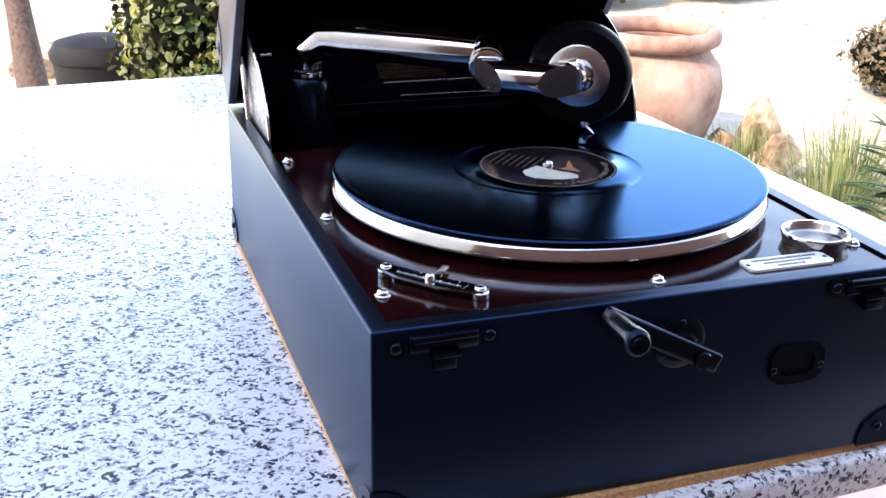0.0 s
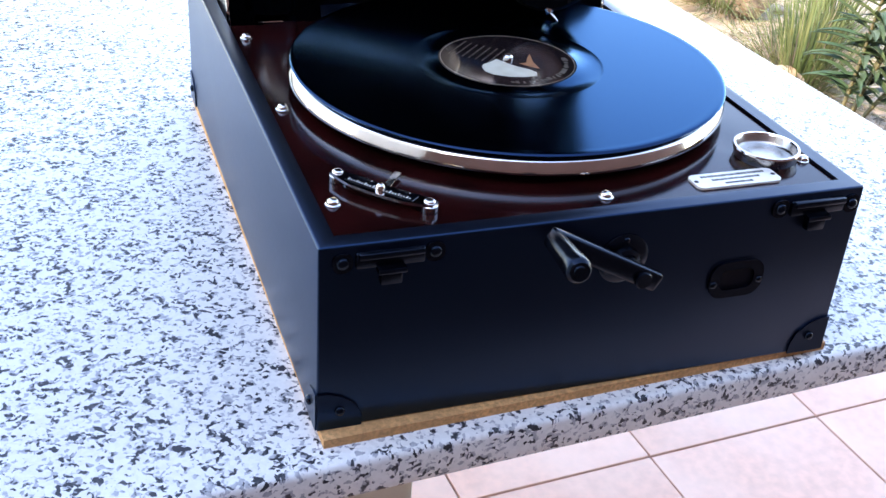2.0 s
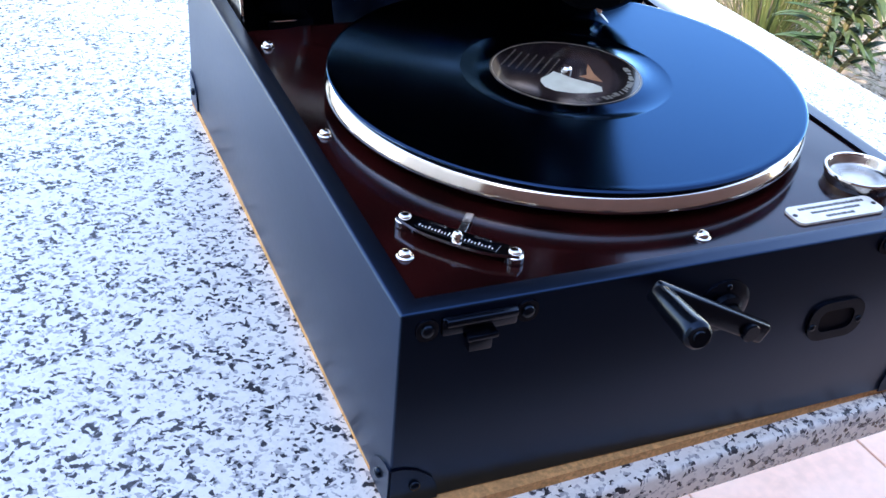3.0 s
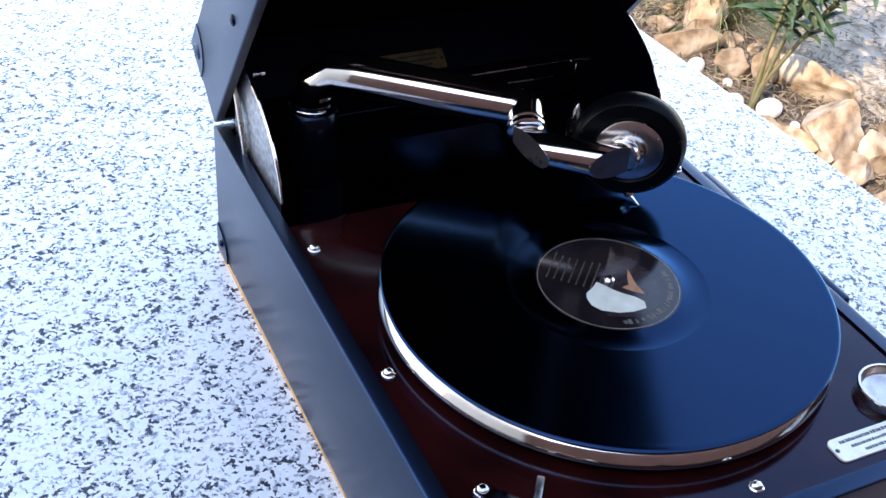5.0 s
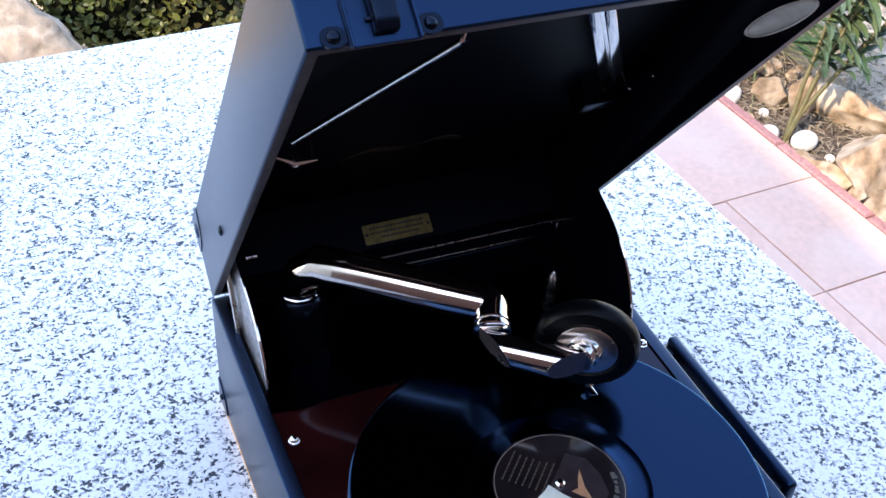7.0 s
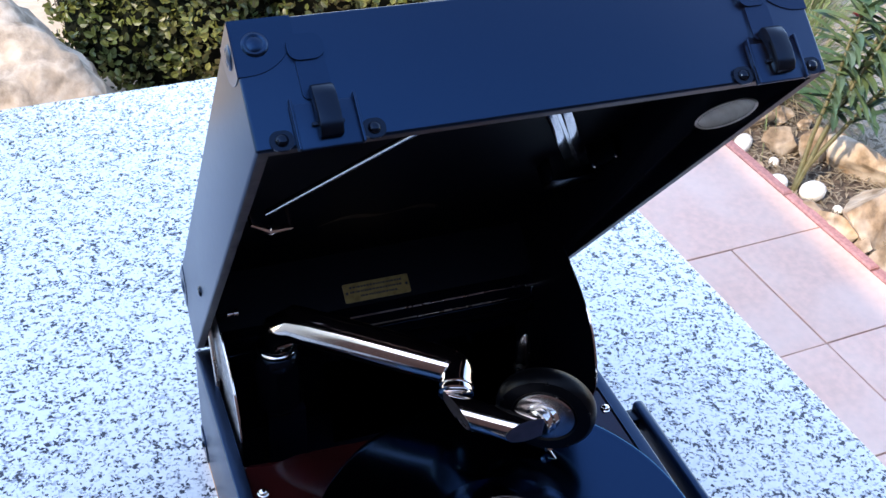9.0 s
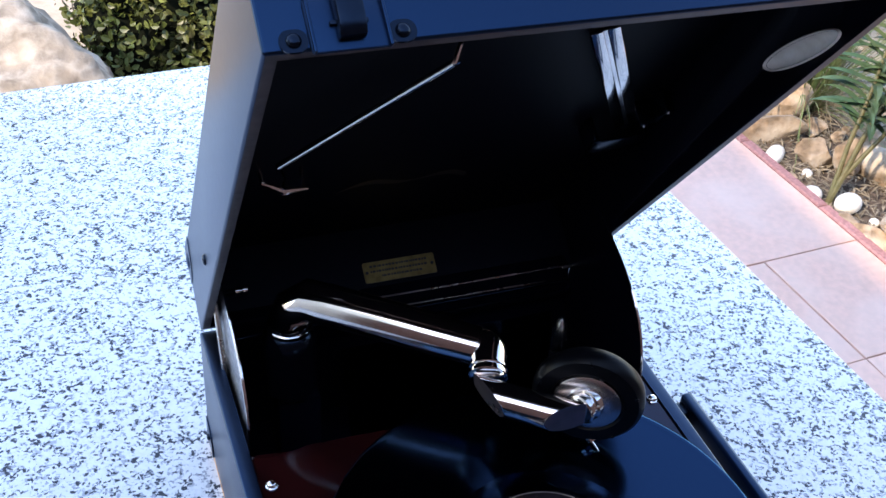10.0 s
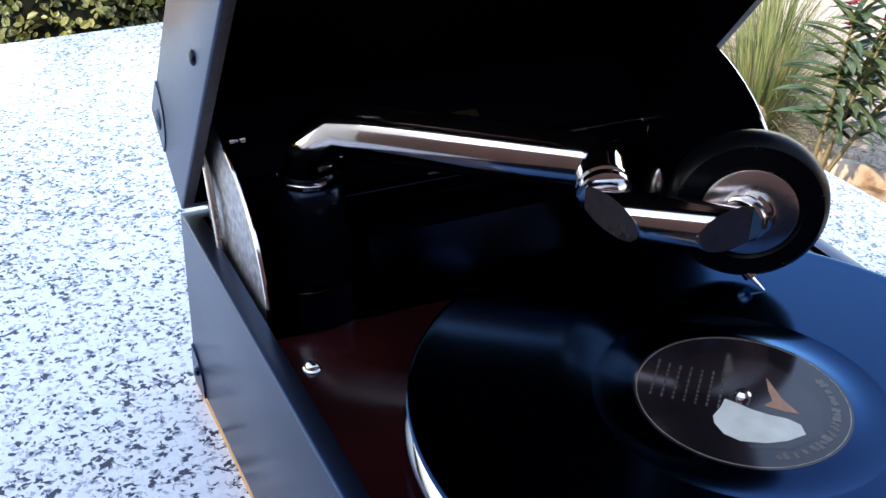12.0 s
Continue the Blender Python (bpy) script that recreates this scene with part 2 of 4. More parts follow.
def lathe(bm, profile, m=None, segs=32):
    """Turns (radius, height) rows round z; closes the ends that lie on the axis."""
    m = m or Matrix()
    rings = []
    for r, z in profile:
        if r < 1e-6:
            rings.append([bm.verts.new(m @ Vector((0, 0, z)))])
        else:
            rings.append([bm.verts.new(m @ Vector((r * math.cos(2 * math.pi * k / segs), r * math.sin(2 * math.pi * k / segs), z))) for k in range(segs)])
    for a, b in zip(rings, rings[1:]):
        for k in range(segs):
            j = (k + 1) % segs
            if len(a) == 1 and len(b) > 1:
                bm.faces.new((a[0], b[k], b[j]))
            elif len(b) == 1 and len(a) > 1:
                bm.faces.new((a[k], a[j], b[0]))
            elif len(a) > 1:
                bm.faces.new((a[k], a[j], b[j], b[k]))
    return bm


def rod(bm, p, q, r, r2=None, segs=16, round_end=0.0):
    p, q = Vector(p), Vector(q)
    h = (q - p).length
    r2 = r if r2 is None else r2
    c = round_end or min(r, r2) * 0.12
    prof = [(0, 0), (r - c, 0), (r, c), (r2, h - c), (r2 - c, h), (0, h)]
    return lathe(bm, prof, axis_frame(p, q - p), segs)


def tube(bm, pts, radii, segs=16):
    """Sweeps a circle along a row of points; the ends are closed."""
    pts = [Vector(p) for p in pts]
    radii = radii if isinstance(radii, (list, tuple)) else [radii] * len(pts)
    rings, side = [], None
    for i, p in enumerate(pts):
        t = (pts[min(i + 1, len(pts) - 1)] - pts[max(i - 1, 0)]).normalized()
        side = (side - t * side.dot(t)).normalized() if side is not None else t.orthogonal().normalized()
        up = t.cross(side)
        rings.append([bm.verts.new(p + radii[i] * (math.cos(2 * math.pi * k / segs) * side + math.sin(2 * math.pi * k / segs) * up)) for k in range(segs)])
    for a, b in zip(rings, rings[1:]):
        for k in range(segs):
            j = (k + 1) % segs
            bm.faces.new((a[k], a[j], b[j], b[k]))
    bm.faces.new(list(reversed(rings[0])))
    bm.faces.new(rings[-1])
    return bm


def bend(a, b, c, r, n=6):
    """Points that round the corner b between a and c."""
    a, b, c = Vector(a), Vector(b), Vector(c)
    p, q = b + (a - b).normalized() * r, b + (c - b).normalized() * r
    return [(1 - s) ** 2 * p + 2 * s * (1 - s) * b + s * s * q for s in [k / n for k in range(n + 1)]]


def prism(bm, outline, thick, m=None):
    """A flat outline in xy, thick along z."""
    m = m or Matrix()
    lo = [bm.verts.new(m @ Vector((x, y, 0))) for x, y in outline]
    hi = [bm.verts.new(m @ Vector((x, y, thick))) for x, y in outline]
    bm.faces.new(list(reversed(lo)))
    bm.faces.new(hi)
    for k in range(len(lo)):
        j = (k + 1) % len(lo)
        bm.faces.new((lo[k], lo[j], hi[j], hi[k]))
    return bm


def rounded(w, h, r, n=5):
    """The outline of a rounded rectangle about the origin."""
    out = []
    for cx, cy, a0 in ((w / 2 - r, h / 2 - r, 0), (-w / 2 + r, h / 2 - r, 90), (-w / 2 + r, -h / 2 + r, 180), (w / 2 - r, -h / 2 + r, 270)):
        for k in range(n + 1):
            a = radians(a0 + 90 * k / n)
            out.append((cx + r * math.cos(a), cy + r * math.sin(a)))
    return out


def dome(bm, at, normal, r, h, segs=16):
    m = axis_frame(at, normal)
    return lathe(bm, [(r, -0.0004), (r, h * 0.25), (r * 0.85, h * 0.65), (r * 0.5, h * 0.93), (0, h)], m, segs)


NEW = bmesh.new


# ---------------------------------------------------------------- ground, paving, added walls
GZ = -0.768                                            # paving level, table top is 0
YAW = radians(3.62)                                   # table and terrace stand turned a little from the case


def turned(u, v):
    """A place of the plan, from the terrace's own axes."""
    return u * math.cos(YAW) - v * math.sin(YAW), u * math.sin(YAW) + v * math.cos(YAW)



def ground():
    bm = NEW()
    bmesh.ops.create_grid(bm, x_segments=110, y_segments=110, size=1.0)
    for v in bm.verts:
        x, y = v.co.x, v.co.y
        v.co.x = 2.0 + 60 * x * abs(x) ** 1.5
        v.co.y = 2.5 + 60 * y * abs(y) ** 1.5
        h = 0.05 * noise.noise(Vector((v.co.x * 0.6, v.co.y * 0.6, 0))) + 0.015 * noise.noise(Vector((v.co.x * 3, v.co.y * 3, 4)))
        far = min(1.0, max(0.0, (math.hypot(v.co.x - 1.2, v.co.y - 1.5) - 1.2) / 3))
        v.co.z = GZ - 0.05 + h * far + 0.02 * max(0, v.co.y - 3) ** 1.0 * (1 if v.co.y < 12 else 0) + (0.18 if v.co.y >= 12 else 0)
    return tagged(part("ground", bm, SAND), "pale dry sandy ground with scattered stones and tracks", "ground", kind="structure")


ground()
bm = NEW()
block(bm, 1.645, 1.985, -0.96, 2.75, GZ - 0.12, GZ - 0.03, 0.02)
bmesh.ops.subdivide_edges(bm, edges=bm.edges[:], cuts=5, use_grid_fill=True)
soil = part("flower_bed_soil", bm, SOIL)
soil.rotation_euler = (0, 0, YAW)
tagged(soil, "brown soil of the flower bed with dry litter", "soil", kind="structure")

XS = [-1.700, -1.452, -1.139, -0.826, -0.513, -0.200, 0.113, 0.426, 0.739, 1.054, 1.367, 1.613]
YS = [-0.96, -0.62, -0.30, 0.02, 0.34, 0.672, 0.945, 1.267, 1.907, 2.227]
bm = NEW()
block(bm, XS[0], XS[-1], YS[0], YS[-1], GZ - 0.10, GZ - 0.004)
paving = tagged(part("pavement", bm, GROUT), "pink terracotta tile terrace with thin dark joints", "paving", kind="structure")
paving.rotation_euler = (0, 0, YAW)


def bevelled_tile(w, d, h, b):
    bm = NEW()
    lo = [bm.verts.new((sx * w / 2, sy * d / 2, 0)) for sx, sy in ((-1, -1), (1, -1), (1, 1), (-1, 1))]
    mid = [bm.verts.new((v.co.x, v.co.y, h - b)) for v in lo]
    hi = [bm.verts.new((v.co.x - math.copysign(b, v.co.x), v.co.y - math.copysign(b, v.co.y), h)) for v in lo]
    for a, c in ((lo, mid), (mid, hi)):
        for k in range(4):
            j = (k + 1) % 4
            bm.faces.new((a[k], a[j], c[j], c[k]))
    bm.faces.new(hi)
    return bm


tile_mesh = {}
for y0, y1 in zip(YS, YS[1:]):
    shift = 0.15 if y0 > 1.2 else 0.0                  # the far rows break their joints
    cols = XS[:1] + [x - shift for x in XS[1:-1]] + XS[-1:]
    for x0, x1 in zip(cols, cols[1:]):
        w, d = round(x1 - x0 - 0.003, 3), round(y1 - y0 - 0.003, 3)
        if (w, d) not in tile_mesh:
            o = part("tile", bevelled_tile(w, d, 0.014, 0.0009), TILE, paving)
            tile_mesh[w, d] = o.data
        else:
            o = new("tile", tile_mesh[w, d])
            o.parent = paving
        o.location = ((x0 + x1) / 2, (y0 + y1) / 2, GZ - 0.012 + random.uniform(-0.001, 0.001))

edging = tagged(thing("kerb", (*turned(1.617, 0), GZ)), "red brick edging between the terrace and the bed", "kerb", kind="structure")
edging.rotation_euler = (0, 0, YAW)
y = -1.00
edge_mesh = None
while y < 2.2:
    if edge_mesh is None:
        o = part("edging_brick", bevelled_tile(0.027, 0.296, 0.060, 0.004), KERB, edging)
        edge_mesh = o.data
    else:
        o = new("edging_brick", edge_mesh)
        o.parent = edging
    o.location = (0.011 + random.uniform(-0.001, 0.001), y + 0.15, -0.054 + random.uniform(-0.001, 0.001))
    y += 0.30

# out of view; added so the case front reflects something dark
bm = NEW()
block(bm, -1.6, 5, -1.10, -0.86, GZ - 0.1, 1.30, 0.02)
tagged(part("wall_south", bm, STUCCO), "unseen dark brown wall added to keep the case front dark", "wall", kind="structure")
# out of view; blocks the sun from the table and bounces pale light
bm = NEW()
block(bm, -1.9, -1.6, -1.1, 0.42, GZ - 0.1, 2.20, 0.02)
tagged(part("wall_west", bm, WHITEWASH), "unseen whitewashed wall added to shade the table from the sun", "wall", kind="structure")


# ---------------------------------------------------------------- granite table
table = tagged(thing("garden_table", (0, 0, 0)), "garden table with a speckled pale granite top", "table")
TZ = 0.004                                             # top of the granite
TOP = [turned(-0.75, -0.0225), turned(0.546, -0.0225), turned(0.546, 0.998), turned(-0.75, 0.998)]
bm = NEW()
prism(bm, TOP, 0.023, Matrix.Translation((0, 0, TZ - 0.023)))
bmesh.ops.bevel(bm, geom=[e for e in bm.edges], offset=0.004, segments=3, affect="EDGES", profile=0.5)
part("tabletop", bm, GRANITE, table)
for cy in (0.25, 0.78):
    bm = NEW()
    block(bm, -0.33, 0.12, cy - 0.07, cy + 0.07, GZ, TZ - 0.023, 0.01)
    part("pedestal", bm, CREAM, table, "cream plastered pedestal")

BOT = 0.009                                            # underside of the case
bm = NEW()
prism(bm, [(0.0015, -0.0084), (0.2925, 0.0036), (0.289, 0.413), (0.0000, 0.413)], BOT - TZ, Matrix.Translation((0, 0, TZ)))
tagged(part("cork_mat", bm, CORK), "thin tan cork mat under the gramophone on the granite", "mat")


# ---------------------------------------------------------------- gramophone case
W, D, RIM = 0.286, 0.411, 0.110                        # case: width, depth, rim
T = 0.0095                                             # wall thickness
BOARD = 0.1085                                         # top of the motor board
gram = tagged(thing("portable_gramophone", (0, 0, BOT)), "black leatherette portable gramophone with open lid and nickel tone arm", "gramophone")
gram_inv = Matrix.Translation((0, 0, -BOT))


def gpart(name, bm, material, parent=None, label="", smooth=40):
    """A part of the gramophone, in world places."""
    bmesh.ops.transform(bm, matrix=gram_inv, verts=bm.verts[:])
    return part(name, bm, material, parent or gram, label, smooth)


def open_box(bm, w, d, z0, z1, t, floor, bevel, rim=0):
    """A box with walls of thickness t, open above, its floor at the height given."""
    o = [(0, 0), (w, 0), (w, d), (0, d)]
    i = [(t, t), (w - t, t), (w - t, d - t), (t, d - t)]
    ring = lambda pts, z: [bm.verts.new((x, y, z)) for x, y in pts]
    ob_, ot, it, ib = ring(o, z0), ring(o, z1), ring(i, z1), ring(i, floor)
    outer = []
    for k in range(4):
        j = (k + 1) % 4
        outer.append(bm.faces.new((ob_[k], ob_[j], ot[j], ot[k])))
        bm.faces.new((ot[k], ot[j], it[j], it[k])).material_index = rim
        bm.faces.new((it[k], it[j], ib[j], ib[k])).material_index = 1
    bm.faces.new(ib).material_index = 1
    bm.faces.new(list(reversed(ob_)))
    es = {e for f in outer for e in f.edges}
    bmesh.ops.bevel(bm, geom=list(es), offset=bevel, segments=3, affect="EDGES", profile=0.5)
    return bm


case = gpart("case", open_box(NEW(), W, D, BOT, RIM, T, 0.022, 0.0014), [LEATHER, LINING])

# motor board with a round rear edge
bm = NEW()
rear = [(0.2759, 0.292), (0.235, 0.287), (0.155, 0.275), (0.075, 0.279), (0.045, 0.289), (0.028, 0.2935), (0.0101, 0.295)]
prism(bm, [(0.0101, 0.0101), (0.2759, 0.0101)] + rear, 0.0115, Matrix.Translation((0, 0, BOARD - 0.0115)))
top_rear = [e for e in bm.edges if all(v.co.z > BOARD - 1e-4 and v.co.y > 0.25 for v in e.verts)]
bmesh.ops.bevel(bm, geom=top_rear, offset=0.0095, segments=6, affect="EDGES", profile=0.5)
board = gpart("motor_board", bm, MAHOGANY, None, "glossy dark red mahogany motor board")
for x, y in ((0.0168, 0.0407), (0.1486, 0.0203), (0.2726, 0.0357), (0.0165, 0.1520), (0.0170, 0.2628), (0.2726, 0.2650)):
    bm = NEW()
    lathe(bm, [(0.0038, 0), (0.0038, 0.0004), (0.0032, 0.0009), (0.0026, 0.0009)], Matrix.Translation((x, y, BOARD)), 20)
    dome(bm, (x, y, BOARD + 0.0006), (0, 0, 1), 0.0030, 0.0026)
    gpart("screw", bm, NICKEL, board, "nickel dome screw with cup washer")

# turntable
CX, CY, RT, RECZ = 0.1512, 0.1615, 0.1266, 0.1246
bm = NEW()
lathe(bm, [(0, 0.1135), (0.100, 0.1135), (0.1225, 0.1132), (RT - 0.0012, 0.1131), (RT, 0.1137), (RT + 0.0002, 0.1148), (RT - 0.0006, 0.1163), (RT - 0.0016, 0.1190), (RT - 0.0030, 0.1210), (RT - 0.0055, 0.1217), (0.118, 0.1217), (0, 0.1217)], Matrix.Translation((CX, CY, 0)), 128)
turntable = gpart("turntable", bm, NICKEL, None, "nickel-plated turntable rim")
bm = NEW()
lathe(bm, [(0, 0.1217), (0.1195, 0.1217), (0.1195, 0.1227), (0, 0.1227)], Matrix.Translation((CX, CY, 0)), 64)
gpart("felt", bm, LINING, turntable, "black felt cover")
bm = NEW()
rod(bm, (CX, CY, 0.120), (CX, CY, 0.1280), 0.0034, 0.0030, 20, 0.0012)
gpart("spindle", bm, NICKEL, turntable, "bright nickel spindle")

# speed regulator
ta, tb = Vector((0.0248, 0.0632, 0)), Vector((0.0592, 0.0250, 0))
mid, along = (ta + tb) / 2, (tb - ta)
length = along.length
reg_m = Matrix.Translation((mid.x, mid.y, 0.1122)) @ Matrix.Rotation(math.atan2(along.y, along.x), 4, "Z")
out = []
for s in (1, -1):
    for k in range(13):
        a = k / 12
        xx = (a - 0.5) * (length + 0.006) * s
        bow = 0.0035 * (1 - (2 * a - 1) ** 2)
        half = 0.0040 * min(1, 0.35 + 3 * min(a, 1 - a)) + 0.0012
        out.append((xx, -bow * 0.9 + s * half * -1))
bm = NEW()
prism(bm, out, 0.0014, reg_m)
regulator = gpart("speed_regulator", bm, NICKEL, None, "nickel speed scale on two posts")
for s in (-1, 1):
    bm = NEW()
    p = reg_m @ Vector((s * length / 2, 0, 0))
    rod(bm, (p.x, p.y, BOARD), (p.x, p.y, 0.1123), 0.0040, segs=20)
    dome(bm, (p.x, p.y, 0.1136), (0, 0, 1), 0.0028, 0.0013)
    gpart("post", bm, NICKEL, regulator)
bm = NEW()
plate = []
for s in (1, -1):
    for k in range(9):
        a = k / 8
        plate.append(((a - 0.5) * length * 0.74 * s, -0.0030 + 0.0010 * abs(2 * a - 1) - s * 0.0027))
prism(bm, plate, 0.0004, reg_m @ Matrix.Translation((0, 0, 0.0013)))
gpart("scale", bm, BLACK_METAL, regulator, "dark scale with fine marks")
for k in range(23):
    a = (k - 11) / 11
    bm = NEW()
    hgt = 0.0026 if k % 3 == 0 else 0.0016
    xx = a * length * 0.33
    block(bm, xx - 0.00022, xx + 0.00022, -0.0050 + 0.0008 * abs(a), -0.0050 + hgt, 0.0017, 0.0019, m=reg_m)
    gpart("mark", bm, IVORY, regulator)
for s in (-1, 1):
    bm = NEW()
    block(bm, s * 0.0105 - 0.0035, s * 0.0105 + 0.0035, 0.0005, 0.0019, 0.0014, 0.0016, m=reg_m)
    gpart("lettering", bm, DULL_NICKEL, regulator, "small illegible lettering")
bm = NEW()
dome(bm, reg_m @ Vector((0.001, -0.004, 0.0016)), (0, 0, 1), 0.0024, 0.0034)
gpart("knob", bm, NICKEL, regulator)
bm = NEW()
block(bm, -0.0018, 0.0018, 0.004, 0.022, -0.0022, -0.0010, 0.0004, m=reg_m @ Matrix.Rotation(radians(12), 4, "Z"))
gpart("lever", bm, DULL_NICKEL, regulator, "flat nickel lever running under the turntable")

# needle cup
ncx, ncy, nr = 0.2552, 0.0452, 0.0170
bm = NEW()
lathe(bm, [(0, 0.1089), (0.0095, 0.1089), (nr - 0.0030, 0.1093), (nr - 0.0018, 0.1105), (nr - 0.0013, 0.1138), (nr - 0.0006, 0.1146), (nr + 0.0004, 0.1144), (nr + 0.0006, 0.1130), (nr - 0.0005, BOARD)], Matrix.Translation((ncx, ncy, 0)), 56)
cup = gpart("needle_cup", bm, DULL_NICKEL, None, "nickel needle cup with a bright lip")
bm = NEW()
lathe(bm, [(nr - 0.0013, 0.1139), (nr - 0.0007, 0.1148), (nr + 0.0005, 0.1147), (nr + 0.0009, 0.1138)], Matrix.Translation((ncx, ncy, 0)), 56)
gpart("lip", bm, NICKEL, cup)

# dealer plate, its lines of writing as bars
px, py = 0.2232, 0.0232
bm = NEW()
ol = rounded(0.049, 0.0145, 0.0036)
ol = [(x if abs(y) > 0.0034 else x * 1.06, y) for x, y in ol]
prism(bm, ol, 0.0012, Matrix.Translation((px, py, BOARD)))
dealer = gpart("dealer_plate", bm, IVORY, None, "ivory dealer plate with three lines of small lettering")
for row, (w, yy, hh) in enumerate(((0.036, 0.0040, 0.0021), (0.027, 0.0, 0.0018), (0.016, -0.0040, 0.0018))):
    x = -w / 2
    while x < w / 2:
        step = random.uniform(0.0011, 0.0024)
        bm = NEW()
        block(bm, px + x, px + x + step * 0.72, py + yy - hh / 2, py + yy + hh / 2 * random.uniform(0.6, 1), BOARD + 0.0012, BOARD + 0.00135)
        gpart("lettering", bm, INK, dealer)
        x += step
for s in (-1, 1):
    bm = NEW()
    dome(bm, (px + s * 0.0225, py, BOARD + 0.0011), (0, 0, 1), 0.0013, 0.0006, 10)
    gpart("rivet", bm, INK, dealer)


# ---------------------------------------------------------------- front fittings
def front_catch(x0, x1, screws):
    """A bent catch plate at the rim, a hook below its middle and a screw ear at each end."""
    bm = NEW()
    block(bm, x0, x1, -0.0030, 0.0, 0.0985, 0.1068, 0.0012)
    block(bm, x0 + 0.001, x1 - 0.001, -0.0052, -0.001, 0.1040, 0.1072, 0.0008)
    c = gpart("catch", bm, BLACK_METAL, None, "black enamelled lid catch")
    xm = (x0 + x1) / 2
    bm = NEW()
    block(bm, xm - 0.0052, xm + 0.0052, -0.0050, 0.0, 0.0900, 0.0995, 0.0010)
    block(bm, xm - 0.0068, xm + 0.0068, -0.0068, -0.001, 0.0965, 0.0992, 0.0008)
    gpart("hook", bm, BLACK_METAL, c)
    for sx, sz in screws:
        bm = NEW()
        prism(bm, rounded(0.0095, 0.0100, 0.004), 0.0014, axis_frame((sx, 0, sz), (0, -1, 0)))
        dome(bm, (sx, -0.0012, sz), (0, -1, 0), 0.0030, 0.0020, 14)
        gpart("screw", bm, BLACK_METAL, c)


front_catch(0.0165, 0.0490, ((0.0109, 0.1016), (0.0540, 0.1026)))
front_catch(0.2415, 0.2735, ((0.2364, 0.1030), (0.2790, 0.1015)))

# winding handle
hub = Vector((0.1510, 0, 0.0855))
bm = NEW()
lathe(bm, [(0.0135, 0), (0.0135, 0.0012), (0.0115, 0.0024), (0.0075, 0.0024), (0.0072, 0.0050), (0.0050, 0.0062), (0.0050, 0.0010)], axis_frame(hub, (0, -1, 0)), 40)
hubplate = gpart("crank_escutcheon", bm, BLACK_METAL, None, "round black crank escutcheon")
for a in (90, 210, 330):
    bm = NEW()
    p = hub + Vector((math.cos(radians(a)) * 0.0105, -0.0018, math.sin(radians(a)) * 0.0105))
    dome(bm, p, (0, -1, 0), 0.0018, 0.0012, 12)
    gpart("screw", bm, BLACK_METAL, hubplate)
tip = Vector((0.1520, -0.0220, 0.0850))
bm = NEW()
rod(bm, hub, tip, 0.0042, 0.0044, 20)
crank = gpart("crank", bm, BLACK_METAL, None, "black winding crank folded against the front")
bm = NEW()
pa, pb = Vector((0.1580, -0.0180, 0.0830)), Vector((0.1068, -0.0120, 0.1085))
d = (pb - pa)
m = Matrix.Translation(pa) @ d.to_track_quat("X", "Z").to_matrix().to_4x4()
block(bm, -0.004, d.length + 0.003, -0.0030, 0.0030, -0.0052, 0.0052, 0.0022, 3, m=m)
gpart("arm", bm, BLACK_METAL, crank)
bm = NEW()
lathe(bm, [(0, 0), (0.0044, 0.0004), (0.0050, 0.0022), (0.0055, 0.014), (0.0061, 0.028), (0.0063, 0.0325), (0.0058, 0.0345), (0.0046, 0.0355), (0.0030, 0.0352), (0.0026, 0.0358), (0, 0.0360)], axis_frame((0.1068, -0.0120, 0.1083), (-0.10, -0.99, 0.11)), 28)
gpart("grip", bm, BLACK_METAL, crank, "black crank grip")

# lock plate with an open mouth
bm = NEW()
lx, lz = 0.2192, 0.0643
outer = rounded(0.0315, 0.0215, 0.0085)
inner = rounded(0.0200, 0.0120, 0.0045)
m = axis_frame((lx, 0.0, lz), (0, -1, 0))
vo = [[bm.verts.new(m @ Vector((x, y, z))) for x, y in outer] for z in (0.0, 0.0016)]
vi = [[bm.verts.new(m @ Vector((x, y, z))) for x, y in inner] for z in (0.0016, 0.0004)]
for a, b in ((vo[0], vo[1]), (vo[1], vi[0]), (vi[0], vi[1])):
    for k in range(len(a)):
        j = (k + 1) % len(a)
        bm.faces.new((a[k], a[j], b[j], b[k]))
lock = gpart("lock_plate", bm, BLACK_METAL, None, "black rounded lock plate with a dark opening")
bm = NEW()
prism(bm, inner, 0.0003, m)
gpart("lock_mouth", bm, LINING, lock)
for s in (-1, 1):
    bm = NEW()
    dome(bm, (lx + s * 0.0135, -0.0014, lz - 0.002), (0, -1, 0), 0.0020, 0.0012, 12)
    gpart("screw", bm, BLACK_METAL, lock)


